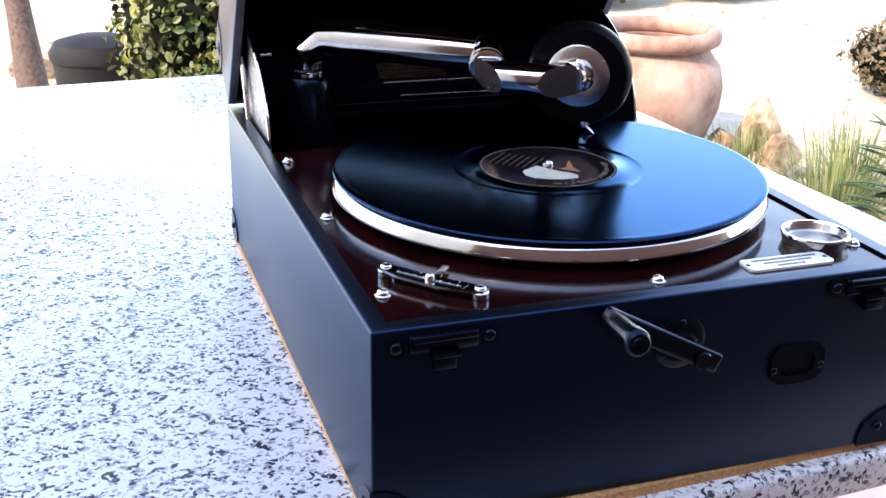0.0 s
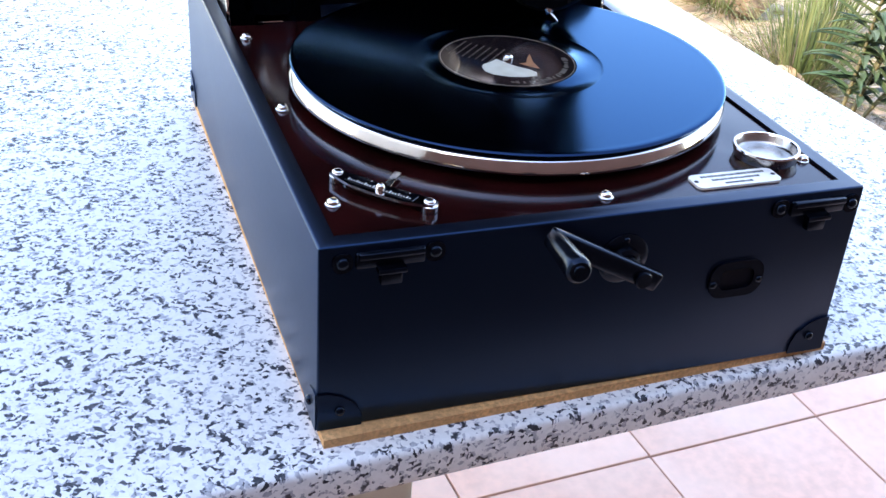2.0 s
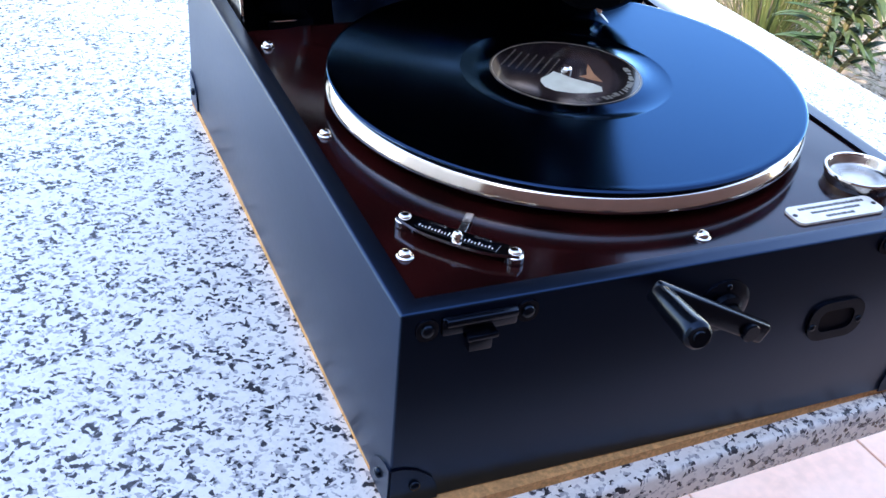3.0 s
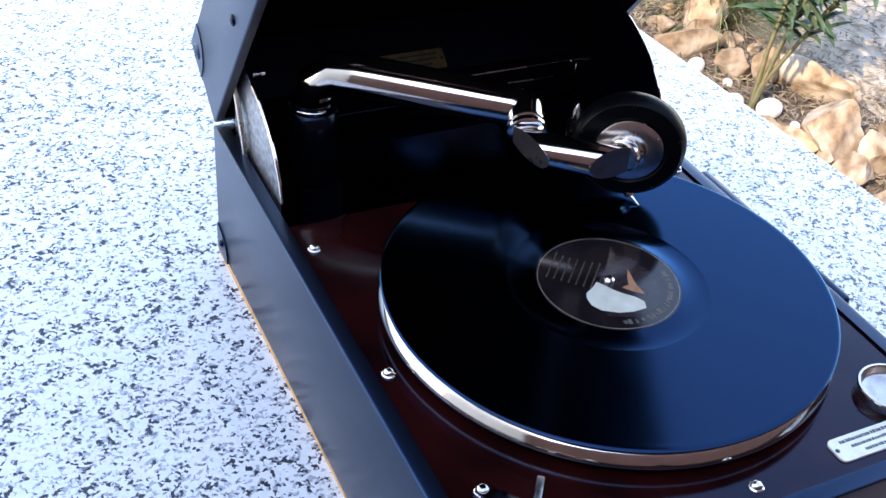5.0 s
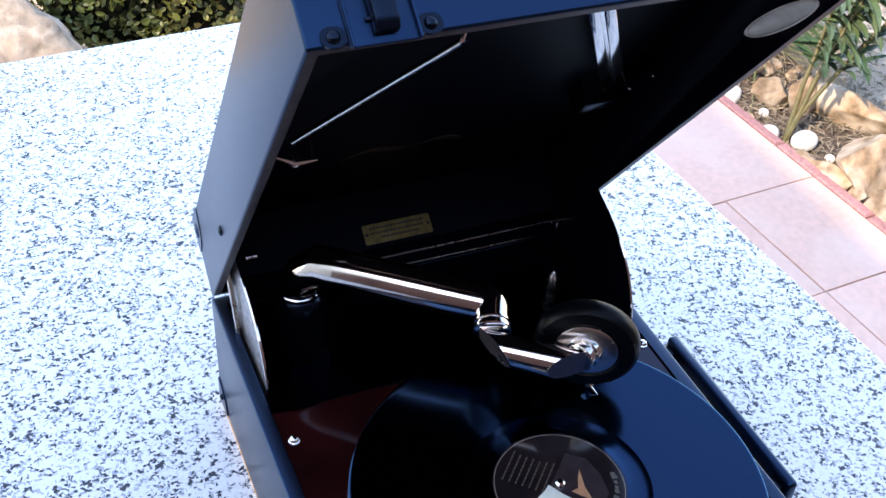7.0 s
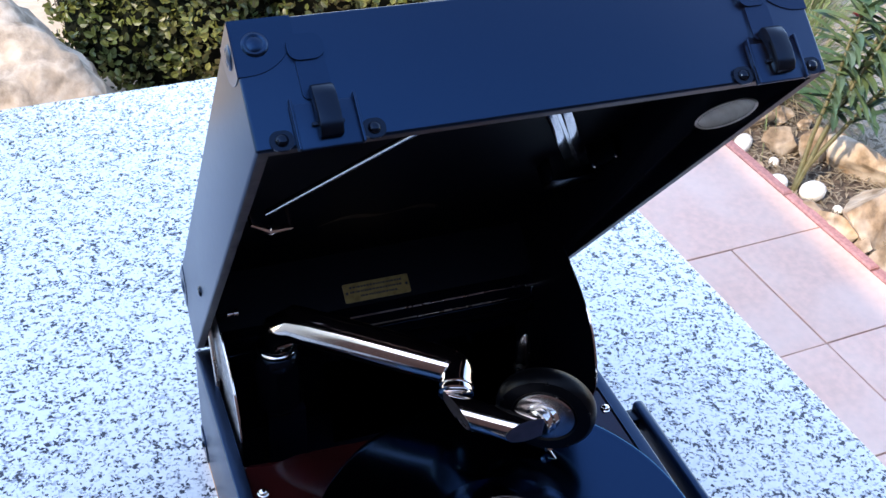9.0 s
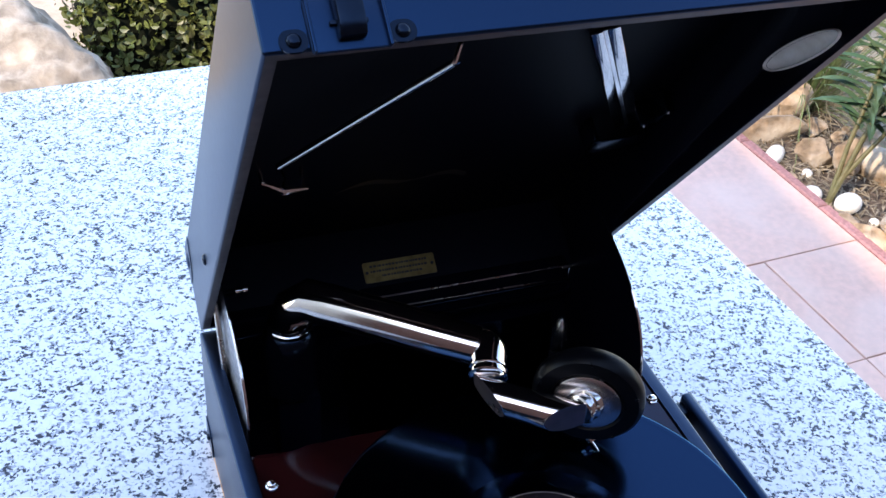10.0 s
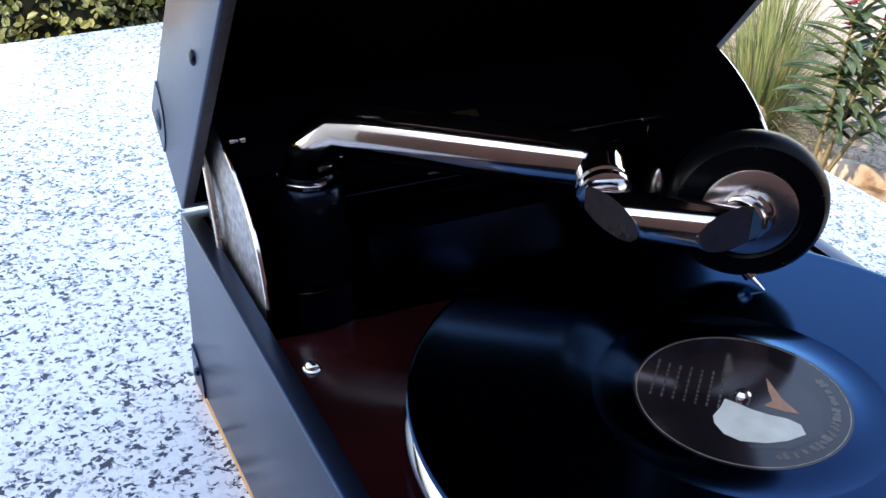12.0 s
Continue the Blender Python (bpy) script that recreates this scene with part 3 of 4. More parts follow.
def corner_cap(cx, cy, sx, sy):
    """A pressed corner protector at the foot of the case: two rounded flaps and their rivets."""
    bm = NEW()
    for face in (0, 1):
        pts = [(0, 0), (0.022, 0), (0.022, 0.006), (0.019, 0.013), (0.012, 0.0185), (0.005, 0.021), (0, 0.021)]
        if face == 0:
            m = Matrix.Translation((cx, cy - sy * 0.0, BOT)) @ Matrix(((sx, 0, 0, 0), (0, 0, -sy, 0), (0, 1, 0, 0), (0, 0, 0, 1)))
        else:
            m = Matrix.Translation((cx, cy, BOT)) @ Matrix(((0, 0, -sx, 0), (sy, 0, 0, 0), (0, 1, 0, 0), (0, 0, 0, 1)))
        prism(bm, pts, 0.0009, m)
    c = gpart("corner_protector", bm, LEATHER, None, "black metal corner protector")
    for p, nrm in (((cx + sx * 0.011, cy - sy * 0.0012, BOT + 0.0105), (0, -sy, 0)), ((cx - sx * 0.0012, cy + sy * 0.011, BOT + 0.0105), (-sx, 0, 0))):
        bm = NEW()
        dome(bm, p, nrm, 0.0026, 0.0017, 12)
        gpart("rivet", bm, BLACK_METAL, c)


for cx, cy, sx, sy in ((0, 0, 1, 1), (W, 0, -1, 1), (0, D, 1, -1), (W, D, -1, -1)):
    corner_cap(cx, cy, sx, sy)

# carrying handle on the right side
bm = NEW()
block(bm, W + 0.0225, W + 0.0310, 0.1335, 0.2835, 0.0705, 0.0885, 0.0028, 3)
handle = gpart("carrying_handle", bm, LEATHER, None, "flat black leather carrying handle")
for yy in (0.274, 0.143):
    bm = NEW()
    block(bm, W, W + 0.0230, yy - 0.006, yy + 0.006, 0.070, 0.084, 0.0015)
    gpart("handle_mount", bm, BLACK_METAL, handle)


# ---------------------------------------------------------------- lid
TH = radians(52.85)
HINGE = Vector((0.0, 0.411, 0.1108))
LW0, LW1, LD, LH = 0.0010, 0.2858, 0.4155, 0.060
# lid frame: x across, y from the hinge along the rim, z into the lid
lid_m = Matrix.Translation(HINGE) @ Matrix(((1, 0, 0, 0), (0, -math.cos(TH), math.sin(TH), 0), (0, math.sin(TH), math.cos(TH), 0), (0, 0, 0, 1)))


def lid_part(name, bm, material, parent=None, label="", smooth=40):
    bmesh.ops.transform(bm, matrix=gram_inv @ lid_m, verts=bm.verts[:])
    bmesh.ops.reverse_faces(bm, faces=bm.faces[:])
    return part(name, bm, material, parent, label, smooth)


bm = NEW()
open_box(bm, LW1 - LW0, LD, 0.0, LH, 0.0060, 0.0075, 0.0014, 2)
bmesh.ops.transform(bm, matrix=Matrix.Translation((LW0, 0, LH)) @ Matrix.Diagonal((1, 1, -1, 1)), verts=bm.verts[:])
lid = lid_part("lid", bm, [LEATHER, LINING, BARE_RIM], gram, "open black leatherette lid")
CEIL = LH - 0.0075


def latch_part(name, bm, material, parent, label=""):
    """A piece of a latch, set low on the lid's front."""
    bmesh.ops.translate(bm, vec=(0, 0, -0.006), verts=bm.verts[:])
    return lid_part(name, bm, material, parent, label)


def lid_latch(x0, x1):
    """The hinged tongue and its plate on the lid's front, with a worn boss above."""
    xm = (x0 + x1) / 2
    f = LD
    bm = NEW()
    block(bm, x0, x1, f, f + 0.0022, 0.0035, 0.0245, 0.001)
    block(bm, x0 + 0.0005, x0 + 0.0018, f, f + 0.0036, 0.0035, 0.0265, 0.0005)
    block(bm, x1 - 0.0018, x1 - 0.0005, f, f + 0.0036, 0.0035, 0.0265, 0.0005)
    l = latch_part("latch", bm, LEATHER, lid, "worn black lid latch")
    bm = NEW()
    bw = 0.0050
    ol = [(f + 0.001, 0.0305), (f + 0.0050, 0.0310), (f + 0.0080, 0.0290), (f + 0.0095, 0.0240), (f + 0.0100, 0.0165), (f + 0.0092, 0.0100), (f + 0.0070, 0.0070), (f + 0.0035, 0.0068), (f + 0.0030, 0.0090), (f + 0.0042, 0.0110), (f + 0.0048, 0.0180), (f + 0.0040, 0.0240), (f + 0.001, 0.0265)]
    prism(bm, ol, 2 * bw, Matrix.Translation((xm - bw, 0, 0)) @ Matrix(((0, 0, 1, 0), (1, 0, 0, 0), (0, 1, 0, 0), (0, 0, 0, 1))))
    bmesh.ops.bevel(bm, geom=[e for e in bm.edges if abs(e.verts[0].co.x - e.verts[1].co.x) < 1e-6], offset=0.0007, segments=2, affect="EDGES", profile=0.5)
    block(bm, xm - 0.0072, xm + 0.0072, f + 0.001, f + 0.0042, 0.013, 0.0148, 0.0006)
    latch_part("tongue", bm, BLACK_METAL, l)
    bm = NEW()
    prism(bm, rounded(0.016, 0.012, 0.005), 0.0022, Matrix.Translation((xm - 0.002, f, 0.050)) @ Matrix.Rotation(radians(-90), 4, "X"))
    latch_part("boss", bm, LEATHER, l)
    bm = NEW()
    prism(bm, rounded(0.013, 0.020, 0.003), 0.0012, Matrix.Translation((xm - 0.001, f, 0.036)) @ Matrix.Rotation(radians(-90), 4, "X"))
    latch_part("spring_plate", bm, LEATHER, l)
    for sx in (x0 - 0.0055, x1 + 0.0045):
        bm = NEW()
        prism(bm, rounded(0.0105, 0.009, 0.004), 0.0012, Matrix.Translation((sx, f, 0.0095)) @ Matrix.Rotation(radians(-90), 4, "X"))
        dome(bm, (sx, f + 0.001, 0.0095), (0, 1, 0), 0.0029, 0.0022, 14)
        latch_part("screw", bm, BLACK_METAL, l)


lid_latch(0.0182, 0.0484)
lid_latch(0.2435, 0.2725)


def lid_corner(cx, cy, sx, sy):
    bm = NEW()
    prof = [(0, 0), (0.027, 0)] + [(0.004 + 0.023 * math.cos(radians(a)), 0.004 + 0.022 * math.sin(radians(a))) for a in range(0, 91, 9)] + [(0, 0.026)]
    for face in (0, 1):
        if face == 0:
            m = Matrix.Translation((cx, cy, LH)) @ Matrix(((sx, 0, 0, 0), (0, 0, -sy, 0), (0, -1, 0, 0), (0, 0, 0, 1)))
        else:
            m = Matrix.Translation((cx, cy, LH)) @ Matrix(((0, 0, -sx, 0), (sy, 0, 0, 0), (0, -1, 0, 0), (0, 0, 0, 1)))
        prism(bm, prof, 0.0005, m)
    c = lid_part("lid_corner_protector", bm, LEATHER, lid, "black corner protector with a sky-blue tinted sheen")
    for p, nrm in (((cx + sx * 0.0095, cy - sy * 0.0004, LH - 0.0120), (0, -sy, 0)), ((cx - sx * 0.0004, cy + sy * 0.0095, LH - 0.0120), (-sx, 0, 0))):
        bm = NEW()
        lathe(bm, [(0.0060, 0), (0.0056, 0.0006), (0.0046, 0.0010), (0.0036, 0.0006), (0.0024, 0.0013), (0, 0.0016)], axis_frame(p, nrm), 20)
        lid_part("rivet", bm, LEATHER, c)


for cx, cy, sx, sy in ((LW0, 0, 1, 1), (LW1, 0, -1, 1), (LW0, LD, 1, -1), (LW1, LD, -1, -1)):
    lid_corner(cx, cy, sx, sy)

bm = NEW()
dome(bm, (LW0, 0.1114, 0.0176), (-1, 0, 0), 0.0036, 0.0018, 14)
lid_part("stud", bm, BLACK_METAL, lid)

# nickel record-tray wire inside the lid
bm = NEW()
lo, hi = Vector((0.0400, 0.196, 0.039)), Vector((0.1120, 0.305, 0.039))
tube(bm, [lo + (hi - lo) * (k / 8) for k in range(9)], 0.0020, 10)
tube(bm, [lo + Vector((0.0045, -0.003, 0.002)), hi + Vector((0.0045, -0.003, 0.002))], 0.0009, 8)
tube(bm, [(0.033, 0.170, 0.040), (0.046, 0.160, 0.037), (0.0622, 0.153, 0.039)], [0.0011, 0.0026, 0.0011], 8)
tube(bm, [(0.046, 0.160, 0.037), (0.046, 0.176, 0.039), (0.041, 0.194, 0.039)], 0.0010, 8)
tube(bm, [hi, hi + Vector((0.004, 0.006, 0.008)), hi + Vector((0.004, 0.006, 0.016))], 0.0016, 8)
tube(bm, [(0.060, 0.154, 0.039), (0.061, 0.153, 0.053)], 0.0013, 8)
tube(bm, [(0.034, 0.170, 0.040), (0.033, 0.171, 0.053)], 0.0013, 8)
lid_part("record_wire", bm, NICKEL, lid, "nickel record-holder wire")

# nickel record bracket
bm = NEW()
strip_m = Matrix.Translation((0.2530, 0.193, 0.0370)) @ Matrix.Rotation(math.atan2(0.086, -0.0455), 4, "Z")
block(bm, 0.0, 0.150, -0.0075, -0.0010, 0.0, 0.0022, 0.0006, m=strip_m)
block(bm, 0.0, 0.150, 0.0010, 0.0075, 0.0, 0.0022, 0.0006, m=strip_m)
block(bm, 0.0, 0.150, -0.0012, 0.0012, 0.0006, 0.0016, m=strip_m)
block(bm, 0.140, 0.147, -0.0075, 0.0075, 0.001, CEIL - 0.0365, 0.0006, m=strip_m)
bracket = lid_part("record_bracket", bm, NICKEL, lid, "nickel record-holder strip")
bm = NEW()
block(bm, 0.240, 0.2775, 0.155, 0.173, 0.0350, 0.0370, 0.0008)
block(bm, 0.240, 0.243, 0.155, 0.173, 0.0370, CEIL, 0.0006)
block(bm, 0.274, 0.2773, 0.155, 0.173, 0.0370, CEIL, 0.0006)
lid_part("bracket_foot", bm, BLACK_METAL, bracket)
bm = NEW()
block(bm, 0.2640, 0.2765, 0.1880, 0.1912, 0.0360, CEIL, 0.0008)
block(bm, 0.2735, 0.2768, 0.1880, 0.2070, 0.0360, CEIL, 0.0008)
stop = lid_part("stop", bm, BLACK_METAL, bracket, "black angled stop")
for xx, yy in ((0.2752, 0.2060), (0.2665, 0.1890)):
    bm = NEW()
    dome(bm, (xx, yy, 0.0362), (0, 0, -1), 0.0013, 0.0012, 10)
    lid_part("rivet", bm, NICKEL, bracket)

# oval dish let into the lid's right wall, with a pale lip
wallx = LW1 - 0.0060
OVAL = [(math.cos(2 * math.pi * k / 48), math.sin(2 * math.pi * k / 48)) for k in range(48)]
oval_m = Matrix.Translation((wallx, 0.3320, 0.0128)) @ Matrix(((0, 0, 1, 0), (1, 0, 0, 0), (0, 1, 0, 0), (0, 0, 0, 1))) @ Matrix.Rotation(radians(-11.8), 4, "Z")
bm = NEW()
prism(bm, [(x * 0.0300, y * 0.0050) for x, y in OVAL], 0.020, oval_m @ Matrix.Translation((0, 0, -0.006)))
cutter = lid_part("cutter", bm, LINING, gram)
cut = lid.modifiers.new("opening", "BOOLEAN")
cut.operation, cut.solver, cut.object = "DIFFERENCE", "EXACT", cutter
bpy.context.view_layer.update()
pierced = bpy.data.meshes.new_from_object(lid.evaluated_get(bpy.context.evaluated_depsgraph_get()))
lid.modifiers.clear()
lid.data = pierced
bpy.data.objects.remove(cutter)
bm = NEW()
outer, front, inner = ([bm.verts.new(oval_m @ Vector((x * a, y * b, z))) for x, y in OVAL] for a, b, z in ((0.0325, 0.0064, -0.0002), (0.0314, 0.0057, -0.0014), (0.0298, 0.0049, 0.0004)))
for a, b in ((outer, front), (front, inner)):
    for k in range(48):
        j = (k + 1) % 48
        bm.faces.new((a[k], a[j], b[j], b[k]))
lip = lid_part("oval_lip", bm, IVORY, lid, "pale lip of an oval dish")
# ivory colour stands in for bright surroundings mirrored in a polished dish
bm = NEW()
rings = [[bm.verts.new(oval_m @ Vector((x * 0.0299 * a, y * 0.0050 * a, z))) for x, y in OVAL] for a, z in ((1.0, 0.0003), (0.9, 0.0018), (0.7, 0.0034), (0.45, 0.0046), (0.2, 0.0052))]
for a, b in zip(rings, rings[1:]):
    for k in range(48):
        j = (k + 1) % 48
        bm.faces.new((a[k], a[j], b[j], b[k]))
bm.faces.new(rings[-1])
lid_part("dish", bm, IVORY, lip)

# faded trade transfer on the lid's inner face, as plain strokes
bm = NEW()
mid_line = [(0.092 + 0.088 * k / 24, 0.096 + 0.012 * math.sin(3.1 * k / 24) + 0.006 * math.sin(9 * k / 24)) for k in range(25)]
wide = [0.0006 + 0.0042 * abs(math.sin(5.3 * k / 24)) for k in range(25)]
prism(bm, [(x, y - w) for (x, y), w in zip(mid_line, wide)] + [(x, y + w * 0.7) for (x, y), w in reversed(list(zip(mid_line, wide)))], 0.0003, Matrix.Translation((0, 0, CEIL - 0.0004)))
lid_part("faded_transfer", bm, GOLD_TRANSFER, lid, "faded gold transfer")

# brass maker's plate on the lid's rear wall
bm = NEW()
m = Matrix.Translation((0.1470, 0.0060, 0.0190)) @ Matrix.Rotation(radians(-90), 4, "X")
prism(bm, rounded(0.0540, 0.0152, 0.0012), 0.0008, m)
plate = lid_part("makers_plate", bm, BRASS, lid, "small brass plate with rows of fine lettering")
for r_, (w0, w1) in enumerate(((-0.014, 0.016), (-0.022, 0.021), (-0.022, 0.020))):
    x = w0
    while x < w1:
        step = random.uniform(0.0012, 0.003)
        bm = NEW()
        block(bm, x, x + step * 0.7, 0.0035 - 0.0038 * r_ - 0.0008, 0.0035 - 0.0038 * r_ + 0.0007, 0.0008, 0.00095, m=m)
        lid_part("lettering", bm, INK, plate)
        x += step
for s in (-1, 1):
    bm = NEW()
    dome(bm, m @ Vector((s * 0.0246, 0, 0.0008)), (0, 1, 0), 0.0012, 0.0007, 10)
    lid_part("pin", bm, INK, plate)

# piano hinge along the back
bm = NEW()
rod(bm, (0.012, D - 0.0125, 0.1085), (W - 0.012, D - 0.0125, 0.1085), 0.0011, segs=12)
hinge = gpart("hinge", bm, BLACK_METAL, None, "long black piano hinge")
bm = NEW()
block(bm, 0.014, W - 0.014, D - 0.0130, D - 0.0005, 0.1100, 0.1240, 0.001)
gpart("hinge_cover", bm, LINING, hinge)
# thin nickel rods stand in for light lines glinting along the hinge
bm = NEW()
rod(bm, (0.118, D - 0.0135, 0.1242), (0.276, D - 0.0135, 0.1238), 0.0006, segs=8)
rod(bm, (0.130, D - 0.0140, 0.1137), (0.252, D - 0.0140, 0.1126), 0.0005, segs=8)
gpart("hinge_wire", bm, DULL_NICKEL, hinge)
# short bright rod added for a glint on the hinge
bm = NEW()
rod(bm, (0.264, D - 0.0150, 0.1240), (0.276, D - 0.0150, 0.1238), 0.0017, segs=12)
gpart("hinge_clip", bm, NICKEL, hinge)
bm = NEW()
block(bm, 0.012, W - 0.012, D - 0.0175, D - 0.0160, 0.098, 0.1040, 0.0004)
gpart("hinge_leaf", bm, BLACK_METAL, hinge)

# curved side cheeks between lid and case
for cx, (ca, cb, cc) in ((0.0125, ((0.3060, 0.085), (0.3040, 0.145), (0.3640, 0.1630))), (W - 0.0122, ((0.2840, 0.085), (0.2820, 0.160), (0.3560, 0.181)))):
    bm = NEW()
    arc = []
    for k in range(15):
        s = k / 14
        a, b, c = Vector(ca), Vector(cb), Vector(cc)
        arc.append((1 - s) ** 2 * a + 2 * s * (1 - s) * b + s * s * c)
    ol = [(p.x, p.y) for p in arc] + [(cc[0] + 0.018, cc[1] + 0.010), (0.4010, 0.150), (0.4010, 0.085)]
    prism(bm, ol, 0.0014, Matrix.Translation((cx, 0, 0)) @ Matrix(((0, 0, 1, 0), (1, 0, 0, 0), (0, 1, 0, 0), (0, 0, 0, 1))))
    bm.faces.ensure_lookup_table()
    outer_x = cx if cx < 0.1 else cx + 0.0014
    for f in bm.faces:
        if all(abs(v.co.x - outer_x) < 1e-5 for v in f.verts):
            f.material_index = 1
    ck = gpart("lid_cheek", bm, [LINING, SPECKLED_NICKEL], None, "curved lid cheek, black inside and polished outside")
    bm = NEW()
    tube(bm, [(cx + 0.0007, p.x - 0.0002, p.y + 0.0002) for p in arc], 0.0011, 8)
    gpart("bright_edge", bm, NICKEL, ck)
bm = NEW()
rod(bm, (0.0120, 0.3995, 0.1492), (0.0240, 0.3995, 0.1492), 0.0018, segs=14)
pin = gpart("pivot_pin", bm, LINING, None, "black pivot pin")
bm = NEW()
rod(bm, (0.0240, 0.3995, 0.1492), (0.0270, 0.3995, 0.1492), 0.0027, segs=14)
rod(bm, (0.0290, 0.3995, 0.1492), (0.0325, 0.3995, 0.1492), 0.0030, segs=14)
rod(bm, (0.0270, 0.3995, 0.1492), (0.0290, 0.3995, 0.1492), 0.0018, segs=14)
gpart("pin_head", bm, NICKEL, pin, "bright nickel head")
bm = NEW()
tube(bm, [(0.0088, 0.388, 0.151), (0.0090, 0.382, 0.141), (0.0092, 0.373, 0.120), (0.0092, 0.369, 0.106)], [0.0016, 0.0019, 0.0019, 0.0016], 12)
gpart("lid_stay", bm, DULL_NICKEL, None, "short nickel lid stay")

# post and bracket in the horn mouth
bm = NEW()
rod(bm, (0.2425, 0.3464, 0.022), (0.2425, 0.3464, 0.099), 0.0035, segs=14)
stand = gpart("arm_rest", bm, BLACK_METAL, None, "slim post in the horn mouth")
bm = NEW()
lathe(bm, [(0.0050, 0.088), (0.0056, 0.090), (0.0056, 0.106), (0.0052, 0.1072), (0.0056, 0.1084), (0.0053, 0.114), (0.0040, 0.1200), (0.0018, 0.1245), (0, 0.1262)], Matrix.Translation((0.2425, 0.3464, -0.0054)), 18)
gpart("nickel_tip", bm, PLATE_NICKEL, stand)
bm = NEW()
prof = [(0.4000, 0.0800), (0.3945, 0.0695), (0.3885, 0.0590), (0.3825, 0.0487), (0.3765, 0.0384), (0.3680, 0.0225)]
prism(bm, prof + [(y_ + 0.0012, z_ - 0.0010) for y_, z_ in reversed(prof)], 0.165, Matrix.Translation((0.097, 0, 0)) @ Matrix(((0, 0, 1, 0), (1, 0, 0, 0), (0, 1, 0, 0), (0, 0, 0, 1))))
gpart("horn_plate", bm, SKY_TINTED, None, "glossy dark plate at the back of the horn mouth, coloured blue for reflected sky")
bm = NEW()
block(bm, 0.041, 0.070, 0.352, 0.370, 0.022, 0.0855, 0.001)
brake = gpart("horn_throat", bm, LINING, None, "black horn throat block")
bm = NEW()
tube(bm, [(0.041, 0.352, 0.0860), (0.048, 0.348, 0.0875), (0.058, 0.349, 0.0870)], 0.0007, 8)
gpart("wire", bm, NICKEL, brake)

# ---------------------------------------------------------------- tone arm
base = Vector((0.0515, 0.3625, -0.0065))
bm = NEW()
lathe(bm, [(0.018, 0.100), (0.018, 0.138), (0.0165, 0.146), (0.0145, 0.148), (0.0145, 0.151), (0.0130, 0.1535)], Matrix.Translation(base), 32)
arm_base = gpart("arm_socket", bm, BLACK_METAL, None, "black tone arm socket")
bm = NEW()
lathe(bm, [(0.0135, 0.1475), (0.0148, 0.1490), (0.0148, 0.1510), (0.0135, 0.1525), (0.0110, 0.1530)], Matrix.Translation(base), 32)
gpart("collar", bm, NICKEL, arm_base, "bright nickel collar")
A0 = base + Vector((0, 0, 0.146))
A1 = base + Vector((0.0035, -0.0025, 0.176))
A2 = Vector((0.1520, 0.2835, 0.1682))
B0 = Vector((0.1450, 0.2505, 0.1595))
bm = NEW()
d1 = (A2 - A1).normalized()
pts = [A0, A0 + Vector((0, 0, 0.012))] + bend(A0, A1, A2, 0.011, 1) + [A1 + (A2 - A1) * s for s in (0.2, 0.5, 0.8)] + [A2]
rr = [0.0118, 0.0120, 0.0132, 0.0138, 0.0137, 0.0135, 0.0131, 0.0122]
tube(bm, pts, rr, 32)
arm = gpart("tone_arm", bm, NICKEL, None, "polished nickel tone arm", 30)
# swan neck: joint, collar rings and lower tube
bm = NEW()
dj = (B0 - A2 - d1 * 0.006).normalized()
tube(bm, [A2 - d1 * 0.001, A2 + d1 * 0.003] + bend(A2 - d1 * 0.01, A2 + d1 * 0.006, A2 + d1 * 0.006 + dj * 0.03, 0.005) + [A2 + d1 * 0.006 + dj * 0.016], [0.0114] * 9 + [0.0108], 32)
gpart("elbow", bm, NICKEL, arm)
bm = NEW()
m = axis_frame(A2 + d1 * 0.006 + dj * 0.013, dj)
lathe(bm, [(0.0106, 0), (0.0118, 0.001), (0.0118, 0.0022), (0.0108, 0.0030), (0.0108, 0.0040), (0.0120, 0.0050), (0.0120, 0.0072), (0.0104, 0.0085), (0, 0.0086)], m, 32)
gpart("joint_ring", bm, NICKEL, arm)
B1 = Vector((0.1842, 0.2185, 0.1605))
B2 = Vector((0.1960, 0.2245, 0.1620))
bm = NEW()
d2 = (B1 - B0).normalized()
d3 = (B2 - B1).normalized()
cut_l, cut_r = (dj * 1.0 - d2).normalized(), (d2 - d3 * 0.9).normalized()
side = d2.orthogonal().normalized()
up = d2.cross(side)
ends = [[], []]
for k in range(36):
    a = 2 * math.pi * k / 36
    r = 0.0104 * (math.cos(a) * side + math.sin(a) * up)
    ends[0].append(bm.verts.new(B0 + r - d2 * (r.dot(cut_l) / d2.dot(cut_l))))
    ends[1].append(bm.verts.new(B1 + r - d2 * (r.dot(cut_r) / d2.dot(cut_r))))
for k in range(36):
    j = (k + 1) % 36
    bm.faces.new((ends[0][k], ends[0][j], ends[1][j], ends[1][k]))
caps = [bm.faces.new(list(reversed(ends[0]))), bm.faces.new(ends[1])]
for f in caps:
    f.material_index = 1
bmesh.ops.bevel(bm, geom=[e for f in caps for e in f.edges], offset=0.0007, segments=2, affect="EDGES", profile=0.5)
gpart("goose_neck", bm, [NICKEL, DARKENED_NICKEL], arm)
bm = NEW()
SB_N = Vector((-0.55, -0.83, -0.03)).normalized()
m = axis_frame(B2 - (B2 - B1).normalized() * 0.004, (B2 - B1))
lathe(bm, [(0, -0.0012), (0.0090, -0.0012), (0.0094, -0.0008), (0.0102, -0.0004), (0.0102, 0.002), (0.0092, 0.003), (0.0092, 0.0045), (0.0108, 0.0055), (0.0108, 0.009), (0.006, 0.010)], m, 32)
